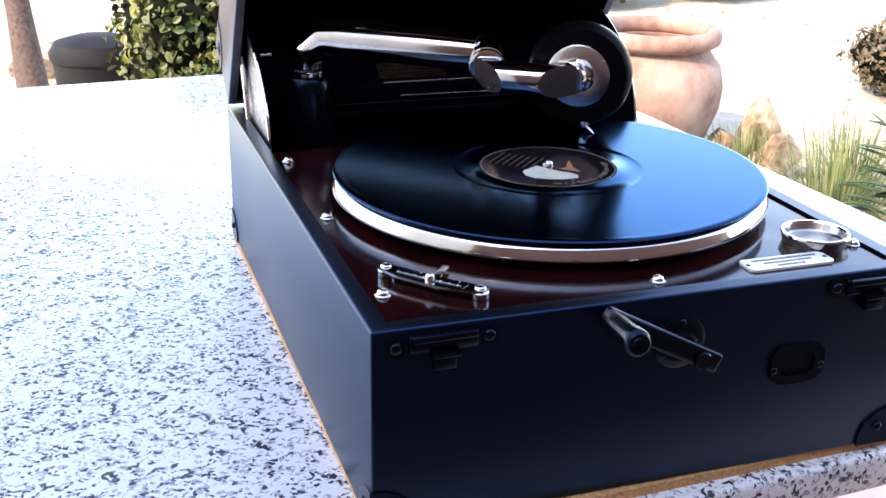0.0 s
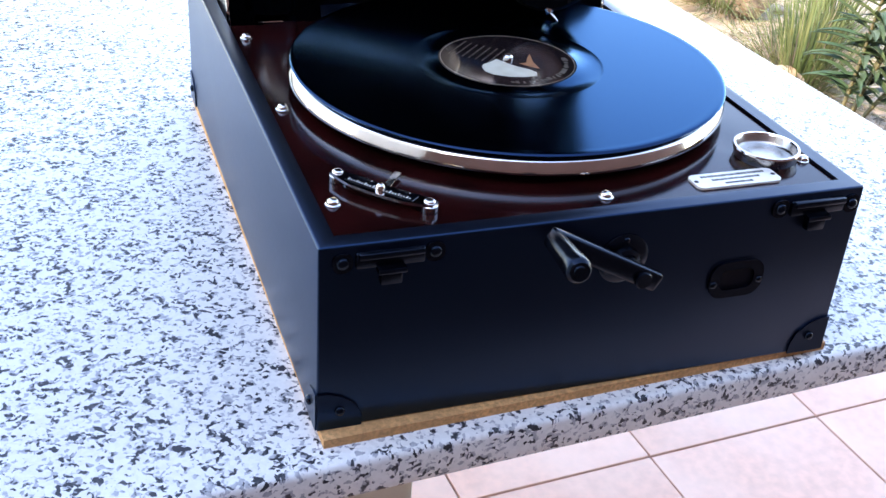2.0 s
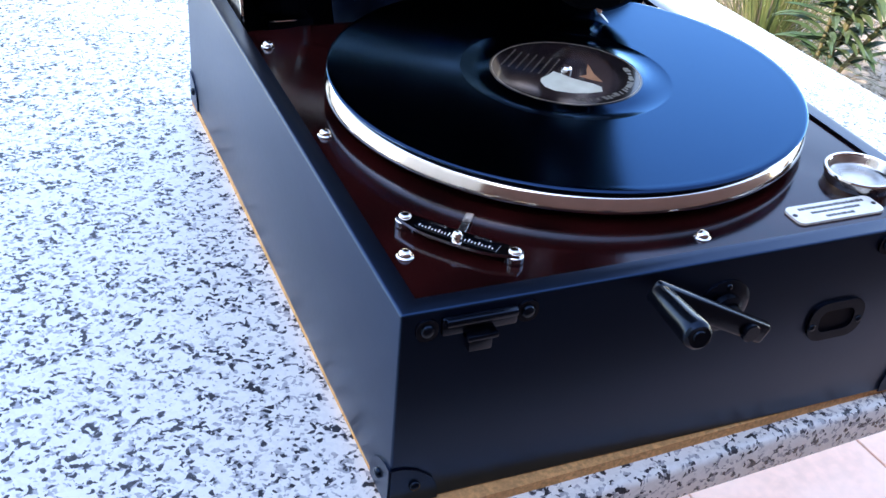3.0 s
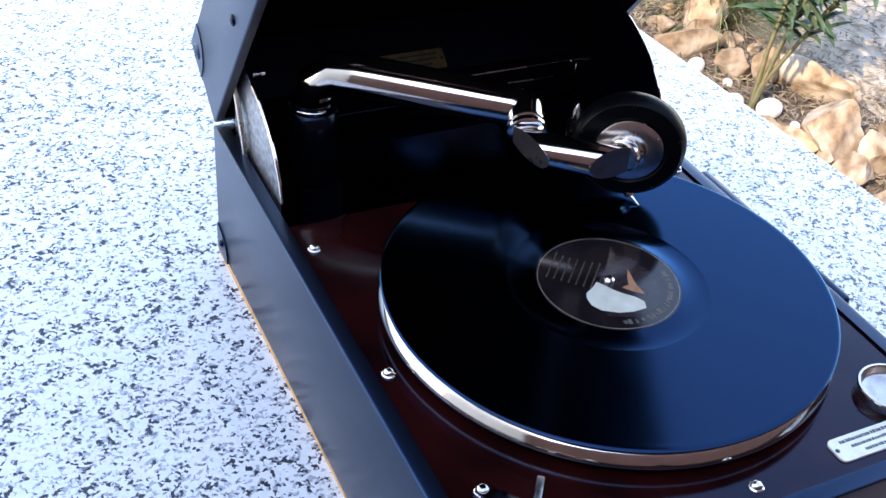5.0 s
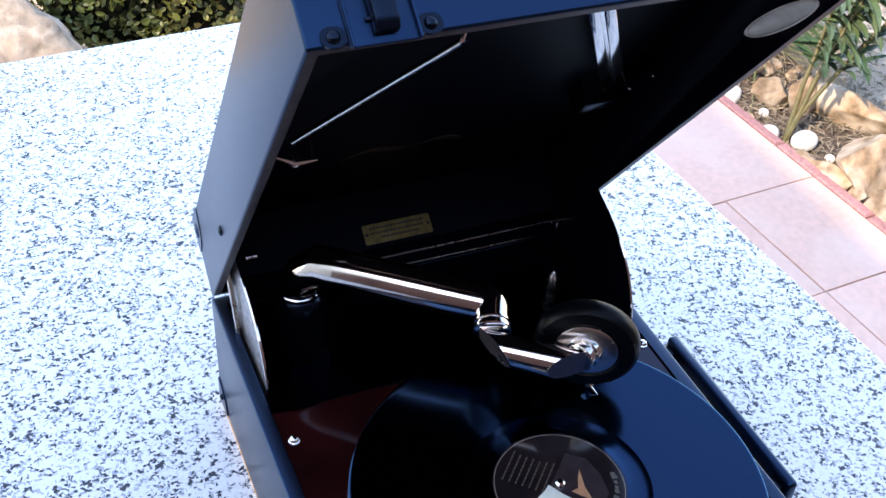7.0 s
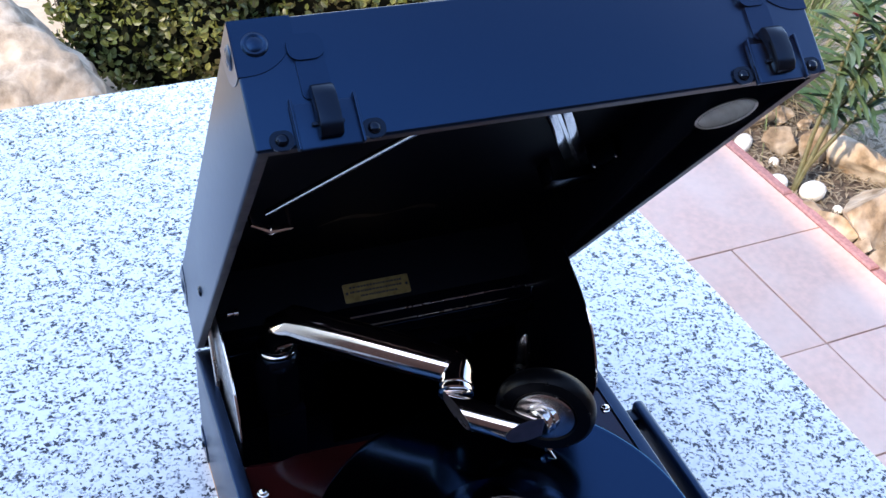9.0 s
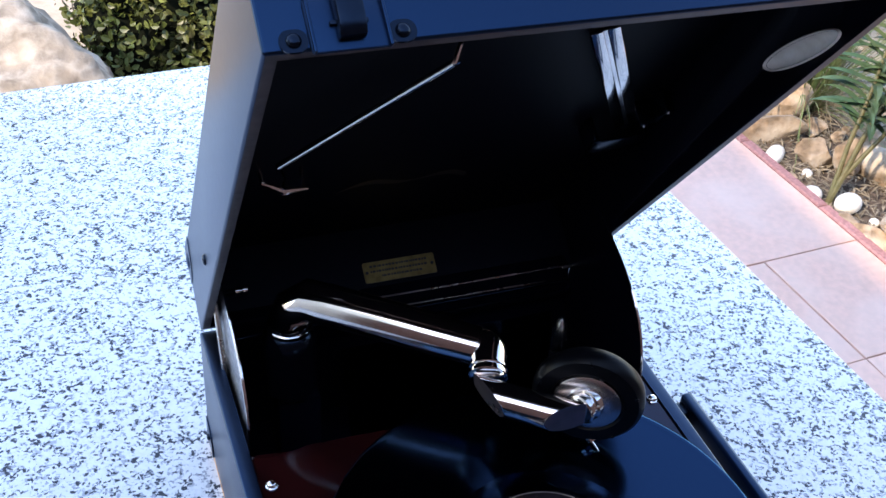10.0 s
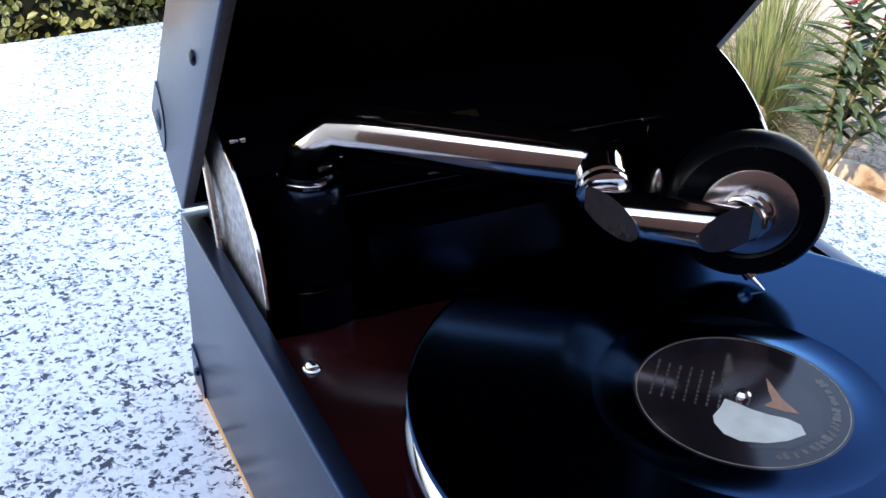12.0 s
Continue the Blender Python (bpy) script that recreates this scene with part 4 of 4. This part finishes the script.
gpart("neck_ring", bm, NICKEL, arm)
SB = Vector((0.2016, 0.2310, 0.1618))
sbm = axis_frame(SB, SB_N)
bm = NEW()
lathe(bm, [(0, -0.009), (0.026, -0.009), (0.0315, -0.0078), (0.0335, -0.005), (0.0338, -0.001), (0.0330, 0.0030), (0.0305, 0.0058), (0.0225, 0.0062), (0.0212, 0.0050), (0, 0.0050)], sbm, 56)
soundbox = gpart("soundbox", bm, RUBBER, arm, "black-rimmed soundbox")
bm = NEW()
lathe(bm, [(0.0202, 0.0048), (0.0202, 0.0062), (0.0192, 0.0068), (0.012, 0.0074), (0, 0.0076)], sbm, 48)
gpart("back_plate", bm, PLATE_NICKEL, soundbox, "nickel back plate with small holes")
for a in (35, 125, 215, 305):
    bm = NEW()
    lathe(bm, [(0.0019, 0.0069), (0.0019, 0.0070), (0, 0.0070)], sbm @ Matrix.Translation((0.0152 * math.cos(radians(a)), 0.0152 * math.sin(radians(a)), 0)), 14)
    gpart("hole", bm, INK, soundbox)
for a in range(20, 380, 72):
    bm = NEW()
    dome(bm, sbm @ Vector((0.0300 * math.cos(radians(a)), 0.0300 * math.sin(radians(a)), 0.0056)), SB_N, 0.0012, 0.0009, 10)
    gpart("screw", bm, RUBBER, soundbox)
bm = NEW()
foot = SB + Vector((0.004, -0.006, -0.033))
tube(bm, [SB + Vector((0.002, -0.002, -0.028)), foot], [0.0038, 0.0030], 12)
tube(bm, [foot, Vector((foot.x + 0.003, foot.y - 0.006, RECZ + 0.0003))], [0.0009, 0.0003], 8)
gpart("needle", bm, NICKEL, arm, "steel needle in its chuck")


# ---------------------------------------------------------------- record
record = tagged(thing("gramophone_record", (CX, CY, 0.1227)), "black shellac record with a dark label lying on the turntable", "record")
bm = NEW()
prof = [(0.0036, 0.0), (0.1244, 0.0), (0.1256, 0.0006), (0.1259, 0.0012), (0.1254, 0.0018), (0.1240, 0.0021), (0.1212, 0.0018)]
r_ = 0.1190
while r_ > 0.056:
    prof += [(r_, 0.00190), (r_ - 0.0005, 0.001885)]
    r_ -= 0.0011
prof += [(0.0550, 0.0017), (0.0435, 0.0017), (0.0430, 0.0019), (0.0036, 0.0019), (0.0036, 0.0)]
lathe(bm, prof, None, 96)
part("disc", bm, SHELLAC, record, smooth=60)
bm = NEW()
lathe(bm, [(0.0036, 0.0019), (0.0036, 0.00205), (0.0405, 0.00205), (0.0405, 0.0019)], None, 64)
label = part("label", bm, PAPER_DARK, record, "dark paper label with a pale picture")
bm = NEW()
lathe(bm, [(0.0392, 0.00203), (0.0392, 0.00215), (0.0395, 0.00215), (0.0395, 0.00203)], None, 64)
part("label_ring", bm, RING_GOLD, label)
def label_shape(name, outline, z, material, text=""):
    bm = NEW()
    prism(bm, [(x / 1000, y / 1000) for x, y in outline], 0.00008, Matrix.Translation((0, 0, z)))
    return part(name, bm, material, label, text)


label_shape("label_ground", [(-4, 25), (9, 26), (20, 18), (29, 6), (30, -12), (20, -24), (6, -29), (-5, -14)], 0.00205, PAPER_MAUVE, "mauve printed ground")
label_shape("label_picture", [(-6, -3), (-2, -4), (4, -6), (10, -7), (17, -7), (22, -9), (24, -14), (18, -20), (11, -24), (2, -26), (-4, -24), (-8, -19), (-9, -15), (-7, -9)], 0.00209, PAPER_WHITE, "cream printed shape")
label_shape("label_stripe", [(7.5, 16), (10, 12), (14, 5), (21, -2.5), (15, -3), (8, -2), (11, 2), (9, 8)], 0.00213, PAPER_ORANGE, "orange printed shape")
rng = random.Random(9)
a_ = -62
while a_ < 40:
    bm = NEW()
    w_, h_ = rng.uniform(0.0006, 0.0016), rng.uniform(0.0012, 0.0026)
    block(bm, -w_, w_, -h_, h_ * rng.uniform(0.5, 1), 0.00204, 0.00214, m=Matrix.Rotation(radians(a_ - 90), 4, "Z") @ Matrix.Translation((0, 0.0345, 0)) @ Matrix.Rotation(rng.uniform(-0.5, 0.5), 4, "Z"))
    part("lettering", bm, OLD_GOLD, label)
    a_ += rng.uniform(4, 8)
for k in range(7):
    x_ = -0.033 + 0.0042 * k
    y_ = -0.010
    while y_ < 0.012:
        ln = rng.uniform(0.0012, 0.0035)
        bm = NEW()
        block(bm, x_ - 0.0004, x_ + 0.0004, y_, y_ + ln, 0.00204, 0.00212)
        part("lettering", bm, OLD_GOLD, label)
        y_ += ln + 0.0009
record.rotation_euler = (0, 0, radians(-44))


# ---------------------------------------------------------------- garden
def rock(name, at, size, seed, mat, label, turn=0.0, rough=0.32, sub=4):
    bm = NEW()
    bmesh.ops.create_icosphere(bm, subdivisions=sub, radius=1.0)
    rng = random.Random(seed)
    off = Vector((rng.uniform(-50, 50), rng.uniform(-50, 50), rng.uniform(-50, 50)))
    cuts = [(Vector((rng.uniform(-1, 1), rng.uniform(-1, 1), rng.uniform(-0.6, 1))).normalized(), rng.uniform(0.42, 0.80)) for _ in range(11)] if rough > 0.1 else []
    for v in bm.verts:
        p = v.co.normalized()
        for nrm, dist in cuts:
            over = p.dot(nrm) - dist
            if over > 0:
                p = p - nrm * over * 0.97
        k = 1 + rough * 0.5 * noise.noise(p * 1.3 + off) + rough * 0.22 * noise.noise(p * 4 + off) + rough * 0.1 * noise.noise(p * 11 + off)
        v.co = Vector((p.x * size[0], p.y * size[1], p.z * size[2])) * k
    ob = part(name, bm, mat, smooth=24 if size[0] < 0.3 else 70)
    ob.location = at
    ob.rotation_euler = (0, 0, radians(turn))
    return tagged(ob, label, "pebble" if "pebble" in name else "rock")


BED = GZ - 0.03
ROCKS = (((1.615, 1.838), (0.115, 0.046, 0.060), -20), ((1.655, 1.700), (0.072, 0.042, 0.048), -24), ((1.735, 1.670), (0.060, 0.050, 0.066), 20),
         ((1.808, 1.540), (0.046, 0.150, 0.056), 24), ((1.672, 1.352), (0.105, 0.086, 0.088), 40), ((1.608, 1.205), (0.056, 0.044, 0.056), -30),
         ((1.578, 1.370), (0.058, 0.040, 0.040), -50), ((1.558, 1.450), (0.050, 0.030, 0.030), -48), ((1.585, 1.285), (0.034, 0.028, 0.030), 35),
         ((1.560, 1.655), (0.026, 0.018, 0.016), -40), ((1.700, 1.238), (0.062, 0.050, 0.062), 70), ((1.582, 1.100), (0.050, 0.042, 0.046), 0),
         ((1.805, 1.300), (0.080, 0.066, 0.070), 10), ((1.690, 1.110), (0.080, 0.064, 0.070), 20), ((1.610, 0.980), (0.060, 0.055, 0.055), 45),
         ((1.740, 1.960), (0.090, 0.070, 0.075), 25), ((2.085, 2.660), (0.12, 0.09, 0.09), 10), ((2.020, 2.850), (0.10, 0.09, 0.10), 60), ((2.180, 2.900), (0.12, 0.10, 0.15), 30))
for i, ((x, y), s, turn) in enumerate(ROCKS):
    tagged(rock("bed_rock", (x, y, BED + s[2] * 0.55), s, 100 + i, ROCK, "rough ochre sandstone rock edging the flower bed", turn), group="rocks round the bed")
for i, ((x, y), s) in enumerate((((1.614, 1.508), (0.034, 0.027, 0.025)), ((1.553, 1.566), (0.029, 0.024, 0.021)), ((1.572, 1.748), (0.046, 0.022, 0.018)), ((1.607, 1.658), (0.015, 0.013, 0.012)), ((1.640, 1.440), (0.013, 0.012, 0.010)))):
    tagged(rock("white_pebble", (x, y, BED + s[2] * 0.8), s, 200 + i, PEBBLE, "smooth white pebble in the flower bed", 20 * i, 0.08, 3), group="white pebbles")
rng = random.Random(41)
for i in range(26):
    x, y = rng.uniform(1.58, 1.88), rng.uniform(0.95, 2.1)
    if any(math.hypot(x - rx, y - ry) < 0.75 * max(rs[0], rs[1]) + 0.03 for (rx, ry), rs, _ in ROCKS) or math.hypot(x - 1.582, y - 1.538) < 0.06:
        continue
    r = rng.uniform(0.018, 0.040)
    tagged(rock("bed_rock", (x, y, BED + r * 0.4), (r * rng.uniform(0.9, 1.4), r, r * 0.8), 300 + i, ROCK, "small broken sandstone lump on the mulch", rng.uniform(0, 180), 0.32, 3), group="rocks round the bed")
rock("boulder", (-0.20, 2.14, GZ + 0.03), (0.62, 0.36, 0.36), 331, PALE_ROCK, "large pale rough boulder beside the hedge", -14, 0.55, 5)
rock("boulder", (-0.23, 4.75, GZ + 0.05), (0.20, 0.2, 0.17), 337, PALE_ROCK, "rounded pale boulder behind the tree trunk", 10, 0.3)

# small stones strewn over the sand
rng = random.Random(17)
bm = NEW()
for _ in range(220):
    x, y = rng.uniform(2.0, 6.5), rng.uniform(0.8, 8.0)
    r = rng.uniform(0.008, 0.03)
    made = bmesh.ops.create_icosphere(bm, subdivisions=1, radius=1.0)["verts"]
    for v in made:
        v.co = Vector((x, y, GZ - 0.045 + 0.02 * max(0, y - 3))) + Vector((v.co.x * r * rng.uniform(0.7, 1.3), v.co.y * r, v.co.z * r * 0.6))
tagged(part("scattered_stones", bm, ROCK, smooth=20), "small brown stones strewn over the sand", "stones", kind="stuff")

# dry litter in the bed
bm = NEW()
rng = random.Random(7)
for _ in range(4200):
    x, y = turned(rng.uniform(1.65, 2.05), rng.uniform(0.6, 2.2))
    a, ln = rng.uniform(0, 6.28), rng.uniform(0.015, 0.05)
    z = BED + rng.uniform(0.001, 0.014)
    p, q = Vector((x, y, z)), Vector((x + ln * math.cos(a), y + ln * math.sin(a), z + rng.uniform(-0.004, 0.01)))
    s = Vector((-math.sin(a), math.cos(a), 0)) * rng.uniform(0.001, 0.0035)
    mid_ = (p + q) / 2 + Vector((0, 0, 0.003))
    v = [bm.verts.new(c) for c in (p, mid_ - s, q, mid_ + s)]
    bm.faces.new(v)
for _ in range(2600):
    x, y = turned(rng.uniform(2.02, 2.75), rng.uniform(0.9, 2.4))
    a, ln = rng.uniform(0, 6.28), rng.uniform(0.012, 0.05)
    z = GZ - 0.046 + rng.uniform(0.0, 0.012)
    p, q = Vector((x, y, z)), Vector((x + ln * math.cos(a), y + ln * math.sin(a), z + rng.uniform(-0.003, 0.008)))
    s = Vector((-math.sin(a), math.cos(a), 0)) * rng.uniform(0.002, 0.006)
    mid_ = (p + q) / 2 + Vector((0, 0, 0.004))
    bm.faces.new([bm.verts.new(c) for c in (p, mid_ - s, q, mid_ + s)])
tagged(part("dry_litter", bm, STRAW), "dry leaves and twigs on the soil", "litter", kind="stuff")


def blade(bm, root, way, length, width, droop, rng, segs=5):
    """One curved tapering blade or long leaf with a folded middle."""
    side = way.cross(Vector((0, 0, 1)))
    side = side.normalized() if side.length > 1e-3 else Vector((1, 0, 0))
    rows = []
    for k in range(segs + 1):
        s = k / segs
        p = root + way * length * s + Vector((0, 0, -droop * length * s * s))
        w = width * (math.sin(math.pi * min(1, 0.12 + 0.88 * s)) ** 0.7 if s < 1 else 0.02)
        fold = Vector((0, 0, 0.25 * w))
        rows.append([bm.verts.new(p - side * w / 2 + fold), bm.verts.new(p), bm.verts.new(p + side * w / 2 + fold)])
    for a, b in zip(rows, rows[1:]):
        bm.faces.new((a[0], a[1], b[1], b[0]))
        bm.faces.new((a[1], a[2], b[2], b[1]))


def grass_clump(at, height, spread, count, seed, label):
    rng = random.Random(seed)
    c = tagged(thing("grass_clump", at), label, "grass")
    bms = [NEW(), NEW()]
    for i in range(count):
        a, lean = rng.uniform(0, 6.283), abs(rng.gauss(0, 0.58))
        r = spread * math.sqrt(rng.random()) * 0.35
        root = Vector((r * math.cos(a), r * math.sin(a), 0))
        way = Vector((math.cos(a) * math.sin(lean), math.sin(a) * math.sin(lean), math.cos(lean)))
        dry = rng.random() < 0.30
        ln = height * rng.uniform(0.35, 0.75) if dry else height * rng.uniform(0.6, 1.15)
        blade(bms[1 if dry else 0], root, way, ln, rng.uniform(0.0018, 0.0042), rng.uniform(0.1, 0.6 if not dry else 1.0), rng)
    part("tuft", bms[0], GRASS, c)
    part("dry_tuft", bms[1], STRAW, c, "straw-coloured dead blades")
    return c


grass_clump((1.82, 2.00, BED), 0.46, 0.22, 750, 3, "tall clump of thin ornamental grass, straw-coloured at its base")
grass_clump((2.20, 2.38, BED), 0.36, 0.2, 420, 4, "clump of thin green grass beside the rocks")
grass_clump((2.03, 2.72, BED), 0.20, 0.30, 620, 5, "low green tuft in front of the terracotta pot")
grass_clump((2.06, 0.97, BED), 0.30, 0.2, 320, 6, "dry yellow grass tuft behind the rocks")


def oleander(at, seed):
    rng = random.Random(seed)
    c = tagged(thing("oleander", at), "young oleander with long dark green leaves and red flowers", "plant")
    leaves, flowers = NEW(), NEW()
    tips = []
    for i, (dx, dy, h) in enumerate(((0.20, 0.04, 0.44), (0.14, 0.10, 0.42), (0.27, -0.02, 0.40), (0.28, 0.10, 0.52))):
        stem = NEW()
        pts = [Vector((dx * s ** 1.3, dy * s ** 1.3, h * s)) + Vector((rng.uniform(-0.006, 0.006), rng.uniform(-0.006, 0.006), 0)) * (1 if 0 < s < 1 else 0) for s in [k / 6 for k in range(7)]]
        tube(stem, pts, [0.0068 - 0.0007 * k for k in range(7)], 8)
        part("stem", stem, STEM, c)
        for k in range(42):
            s = 0.45 + 0.55 * (k // 3) / 13.0
            s = min(1, s)
            j = min(5, int(s * 6))
            p = pts[j] + (pts[j + 1] - pts[j]) * (s * 6 - j)
            a = k * 2.1 + rng.uniform(-0.3, 0.3)
            up = rng.uniform(0.15, 0.9) if s < 0.95 else rng.uniform(0.6, 1.6)
            way = Vector((math.cos(a), math.sin(a), up)).normalized()
            blade(leaves, p, way, rng.uniform(0.09, 0.165), rng.uniform(0.015, 0.024), rng.uniform(0.1, 0.5), rng, 6)
        tips.append(pts[-1])
    for p in tips[:3] + tips[4:]:
        for k in range(7):
            q = p + Vector((rng.uniform(-0.04, 0.04), rng.uniform(-0.04, 0.04), rng.uniform(-0.03, 0.05)))
            for j in range(5):
                a = j * 1.2566
                blade(flowers, q, Vector((math.cos(a), math.sin(a), 0.6)).normalized(), 0.016, 0.012, 0.3, rng, 3)
    part("foliage", leaves, LEAF, c)
    part("blossom", flowers, PETAL, c, "small red flowers")
    return c


oleander((1.582, 1.538, BED), 11)

# terracotta pot
pot = tagged(thing("terracotta_pot", (1.820, 3.037, GZ - 0.075)), "large empty weathered terracotta pot with a rolled rim", "pot")
bm = NEW()
prof = [(0, 0), (0.135, 0), (0.150, 0.012), (0.205, 0.11), (0.243, 0.22), (0.250, 0.29), (0.236, 0.36), (0.200, 0.405), (0.186, 0.418), (0.190, 0.432)]
lathe(bm, prof + [(0.172, 0.432), (0.178, 0.40), (0.225, 0.33), (0.232, 0.25), (0.19, 0.10), (0.13, 0.03), (0, 0.03)], None, 64)
for v in bm.verts:
    k = 1 + 0.012 * noise.noise(v.co * 6)
    v.co.x *= k
    v.co.y *= k
part("body", bm, TERRACOTTA, pot)
bm = NEW()
ring = [(0.205 + 0.026 * math.cos(a), 0.458 + 0.030 * math.sin(a)) for a in [2 * math.pi * k / 16 for k in range(17)]]
lathe(bm, ring, None, 64)
bmesh.ops.remove_doubles(bm, verts=bm.verts[:], dist=1e-5)
part("rim", bm, TERRACOTTA, pot)


def shrub(name, at, radii, count, leaf, seed, mat, label, category, core=True, stems=9):
    """Twigs and many small leaves in an uneven crown with gaps."""
    rng = random.Random(seed)
    c = tagged(thing(name, at), label, category)
    bm = NEW()
    for i in range(stems):
        a, r = rng.uniform(0, 6.283), rng.uniform(0.2, 0.8)
        top = Vector((radii[0] * r * math.cos(a), radii[1] * r * math.sin(a), radii[2] * rng.uniform(1.0, 1.6)))
        pts = [top * s + Vector((0.03 * rng.uniform(-1, 1), 0.03 * rng.uniform(-1, 1), 0)) * (1 if s else 0) for s in (0, 0.35, 0.7, 1)]
        tube(bm, pts, [0.012, 0.009, 0.006, 0.003], 6)
    part("branchwork", bm, BARK, c)
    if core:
        # solid near-black blob stands in for the shade deep in the crown
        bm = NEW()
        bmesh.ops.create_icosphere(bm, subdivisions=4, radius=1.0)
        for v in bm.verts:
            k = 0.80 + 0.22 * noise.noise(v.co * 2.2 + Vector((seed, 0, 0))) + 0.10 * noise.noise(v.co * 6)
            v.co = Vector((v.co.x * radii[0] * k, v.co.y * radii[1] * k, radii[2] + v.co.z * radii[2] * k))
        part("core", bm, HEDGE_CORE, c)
    vs, fs = [], []
    n = 0
    while n < count:
        p = Vector((rng.gauss(0, 1), rng.gauss(0, 1), rng.gauss(0, 1))).normalized()
        k = 0.86 + 0.26 * noise.noise(p * 2.2 + Vector((seed, 0, 0))) + 0.16 * noise.noise(p * 6)
        if noise.noise(p * 7 + Vector((0, seed, 0))) < -0.22:
            if rng.random() < 0.7:
                n += 1
                continue
        k *= rng.uniform(0.86, 1.10)
        q = Vector((p.x * radii[0] * k, p.y * radii[1] * k, radii[2] + p.z * radii[2] * k))
        nrm = (p + 0.9 * Vector((rng.gauss(0, 1), rng.gauss(0, 1), rng.gauss(0.4, 1)))).normalized()
        u = nrm.orthogonal().normalized()
        u = Matrix.Rotation(rng.uniform(0, 6.283), 3, nrm) @ u
        w = nrm.cross(u)
        s = leaf * rng.uniform(0.6, 1.25)
        b = len(vs)
        for cu, cw, cn in ((-1, 0, 0), (-0.35, 0.62, 0.16), (0.45, 0.58, 0.16), (1, 0, -0.1), (0.45, -0.58, 0.16), (-0.35, -0.62, 0.16)):
            vs.append(tuple(q + s * (cu * u + cw * w + cn * nrm)))
        fs += [(b, b + 1, b + 2, b + 3), (b, b + 3, b + 4, b + 5)]
        n += 1
    me = bpy.data.meshes.new("foliage")
    me.from_pydata(vs, [], fs)
    me.materials.append(mat)
    ob = new("foliage", me)
    ob.parent = c
    return c


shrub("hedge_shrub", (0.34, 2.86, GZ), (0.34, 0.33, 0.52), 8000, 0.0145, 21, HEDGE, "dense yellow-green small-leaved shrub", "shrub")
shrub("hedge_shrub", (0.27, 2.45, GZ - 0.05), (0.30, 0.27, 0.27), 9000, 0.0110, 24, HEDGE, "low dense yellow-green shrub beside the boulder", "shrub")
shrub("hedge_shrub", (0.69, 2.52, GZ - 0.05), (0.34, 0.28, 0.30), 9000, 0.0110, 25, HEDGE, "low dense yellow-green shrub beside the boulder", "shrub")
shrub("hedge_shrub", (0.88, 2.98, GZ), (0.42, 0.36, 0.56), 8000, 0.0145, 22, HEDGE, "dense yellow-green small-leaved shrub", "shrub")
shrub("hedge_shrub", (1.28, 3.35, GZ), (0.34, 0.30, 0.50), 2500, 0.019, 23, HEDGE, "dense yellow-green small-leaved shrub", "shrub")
shrub("dry_bush", (3.36, 3.50, GZ - 0.05), (0.30, 0.28, 0.17), 2600, 0.014, 31, SHRUB, "low dry dark bush on the sandy slope", "shrub", stems=24)
shrub("dry_bush", (3.84, 5.94, GZ + 0.02), (0.45, 0.35, 0.16), 2600, 0.014, 32, SHRUB, "low dry bush on the far sand", "shrub", stems=24)
shrub("dry_bush", (2.98, 5.93, GZ + 0.02), (0.5, 0.35, 0.14), 2200, 0.014, 33, HEDGE, "low green bush behind the pot", "shrub", stems=24)

# tree trunk and black bin at the far left
tree = tagged(thing("tree", (-0.26, 4.45, GZ)), "slender garden tree with a bare grey-brown trunk", "tree")
bm = NEW()
tube(bm, [(0.02, 0, 0), (0, 0, 0.3), (-0.03, 0, 0.65), (-0.05, 0.02, 1.1), (-0.04, 0.02, 1.6)], [0.065, 0.05, 0.045, 0.042, 0.036], 14)
part("trunk", bm, BARK, tree)
rngt = random.Random(5)
for i in range(5):
    bm = NEW()
    a = i * 1.3
    tube(bm, [(-0.04, 0.02, 1.25 + 0.07 * i), (-0.04 + 0.25 * math.cos(a), 0.25 * math.sin(a), 1.6 + 0.05 * i), (-0.04 + 0.5 * math.cos(a), 0.5 * math.sin(a), 1.85)], [0.022, 0.015, 0.006], 8)
    part("limb", bm, BARK, tree)
vs, fs = [], []
for _ in range(3500):
    p = Vector((rngt.gauss(0, 0.32), rngt.gauss(0, 0.32), 1.9 + rngt.gauss(0, 0.22)))
    nrm = Vector((rngt.gauss(0, 1), rngt.gauss(0, 1), rngt.gauss(0.5, 1))).normalized()
    u = nrm.orthogonal().normalized()
    w = nrm.cross(u)
    b = len(vs)
    for cu, cw in ((-1, 0), (0, 0.5), (1, 0), (0, -0.5)):
        vs.append(tuple(p + 0.026 * (cu * u + cw * w)))
    fs.append((b, b + 1, b + 2, b + 3))
me = bpy.data.meshes.new("crown")
me.from_pydata(vs, [], fs)
me.materials.append(HEDGE)
crown = new("crown", me)
crown.parent = tree

bm = NEW()
lathe(bm, [(0, 0), (0.13, 0), (0.145, 0.05), (0.160, 0.24), (0.170, 0.25), (0.172, 0.275), (0.150, 0.31), (0.08, 0.33), (0, 0.335)], None, 32)
bin_ = tagged(part("black_bin", bm, PLASTIC), "dark rounded plastic bin on the ground beside the hedge", "bin")
bin_.location = (0.01, 3.90, GZ - 0.03)
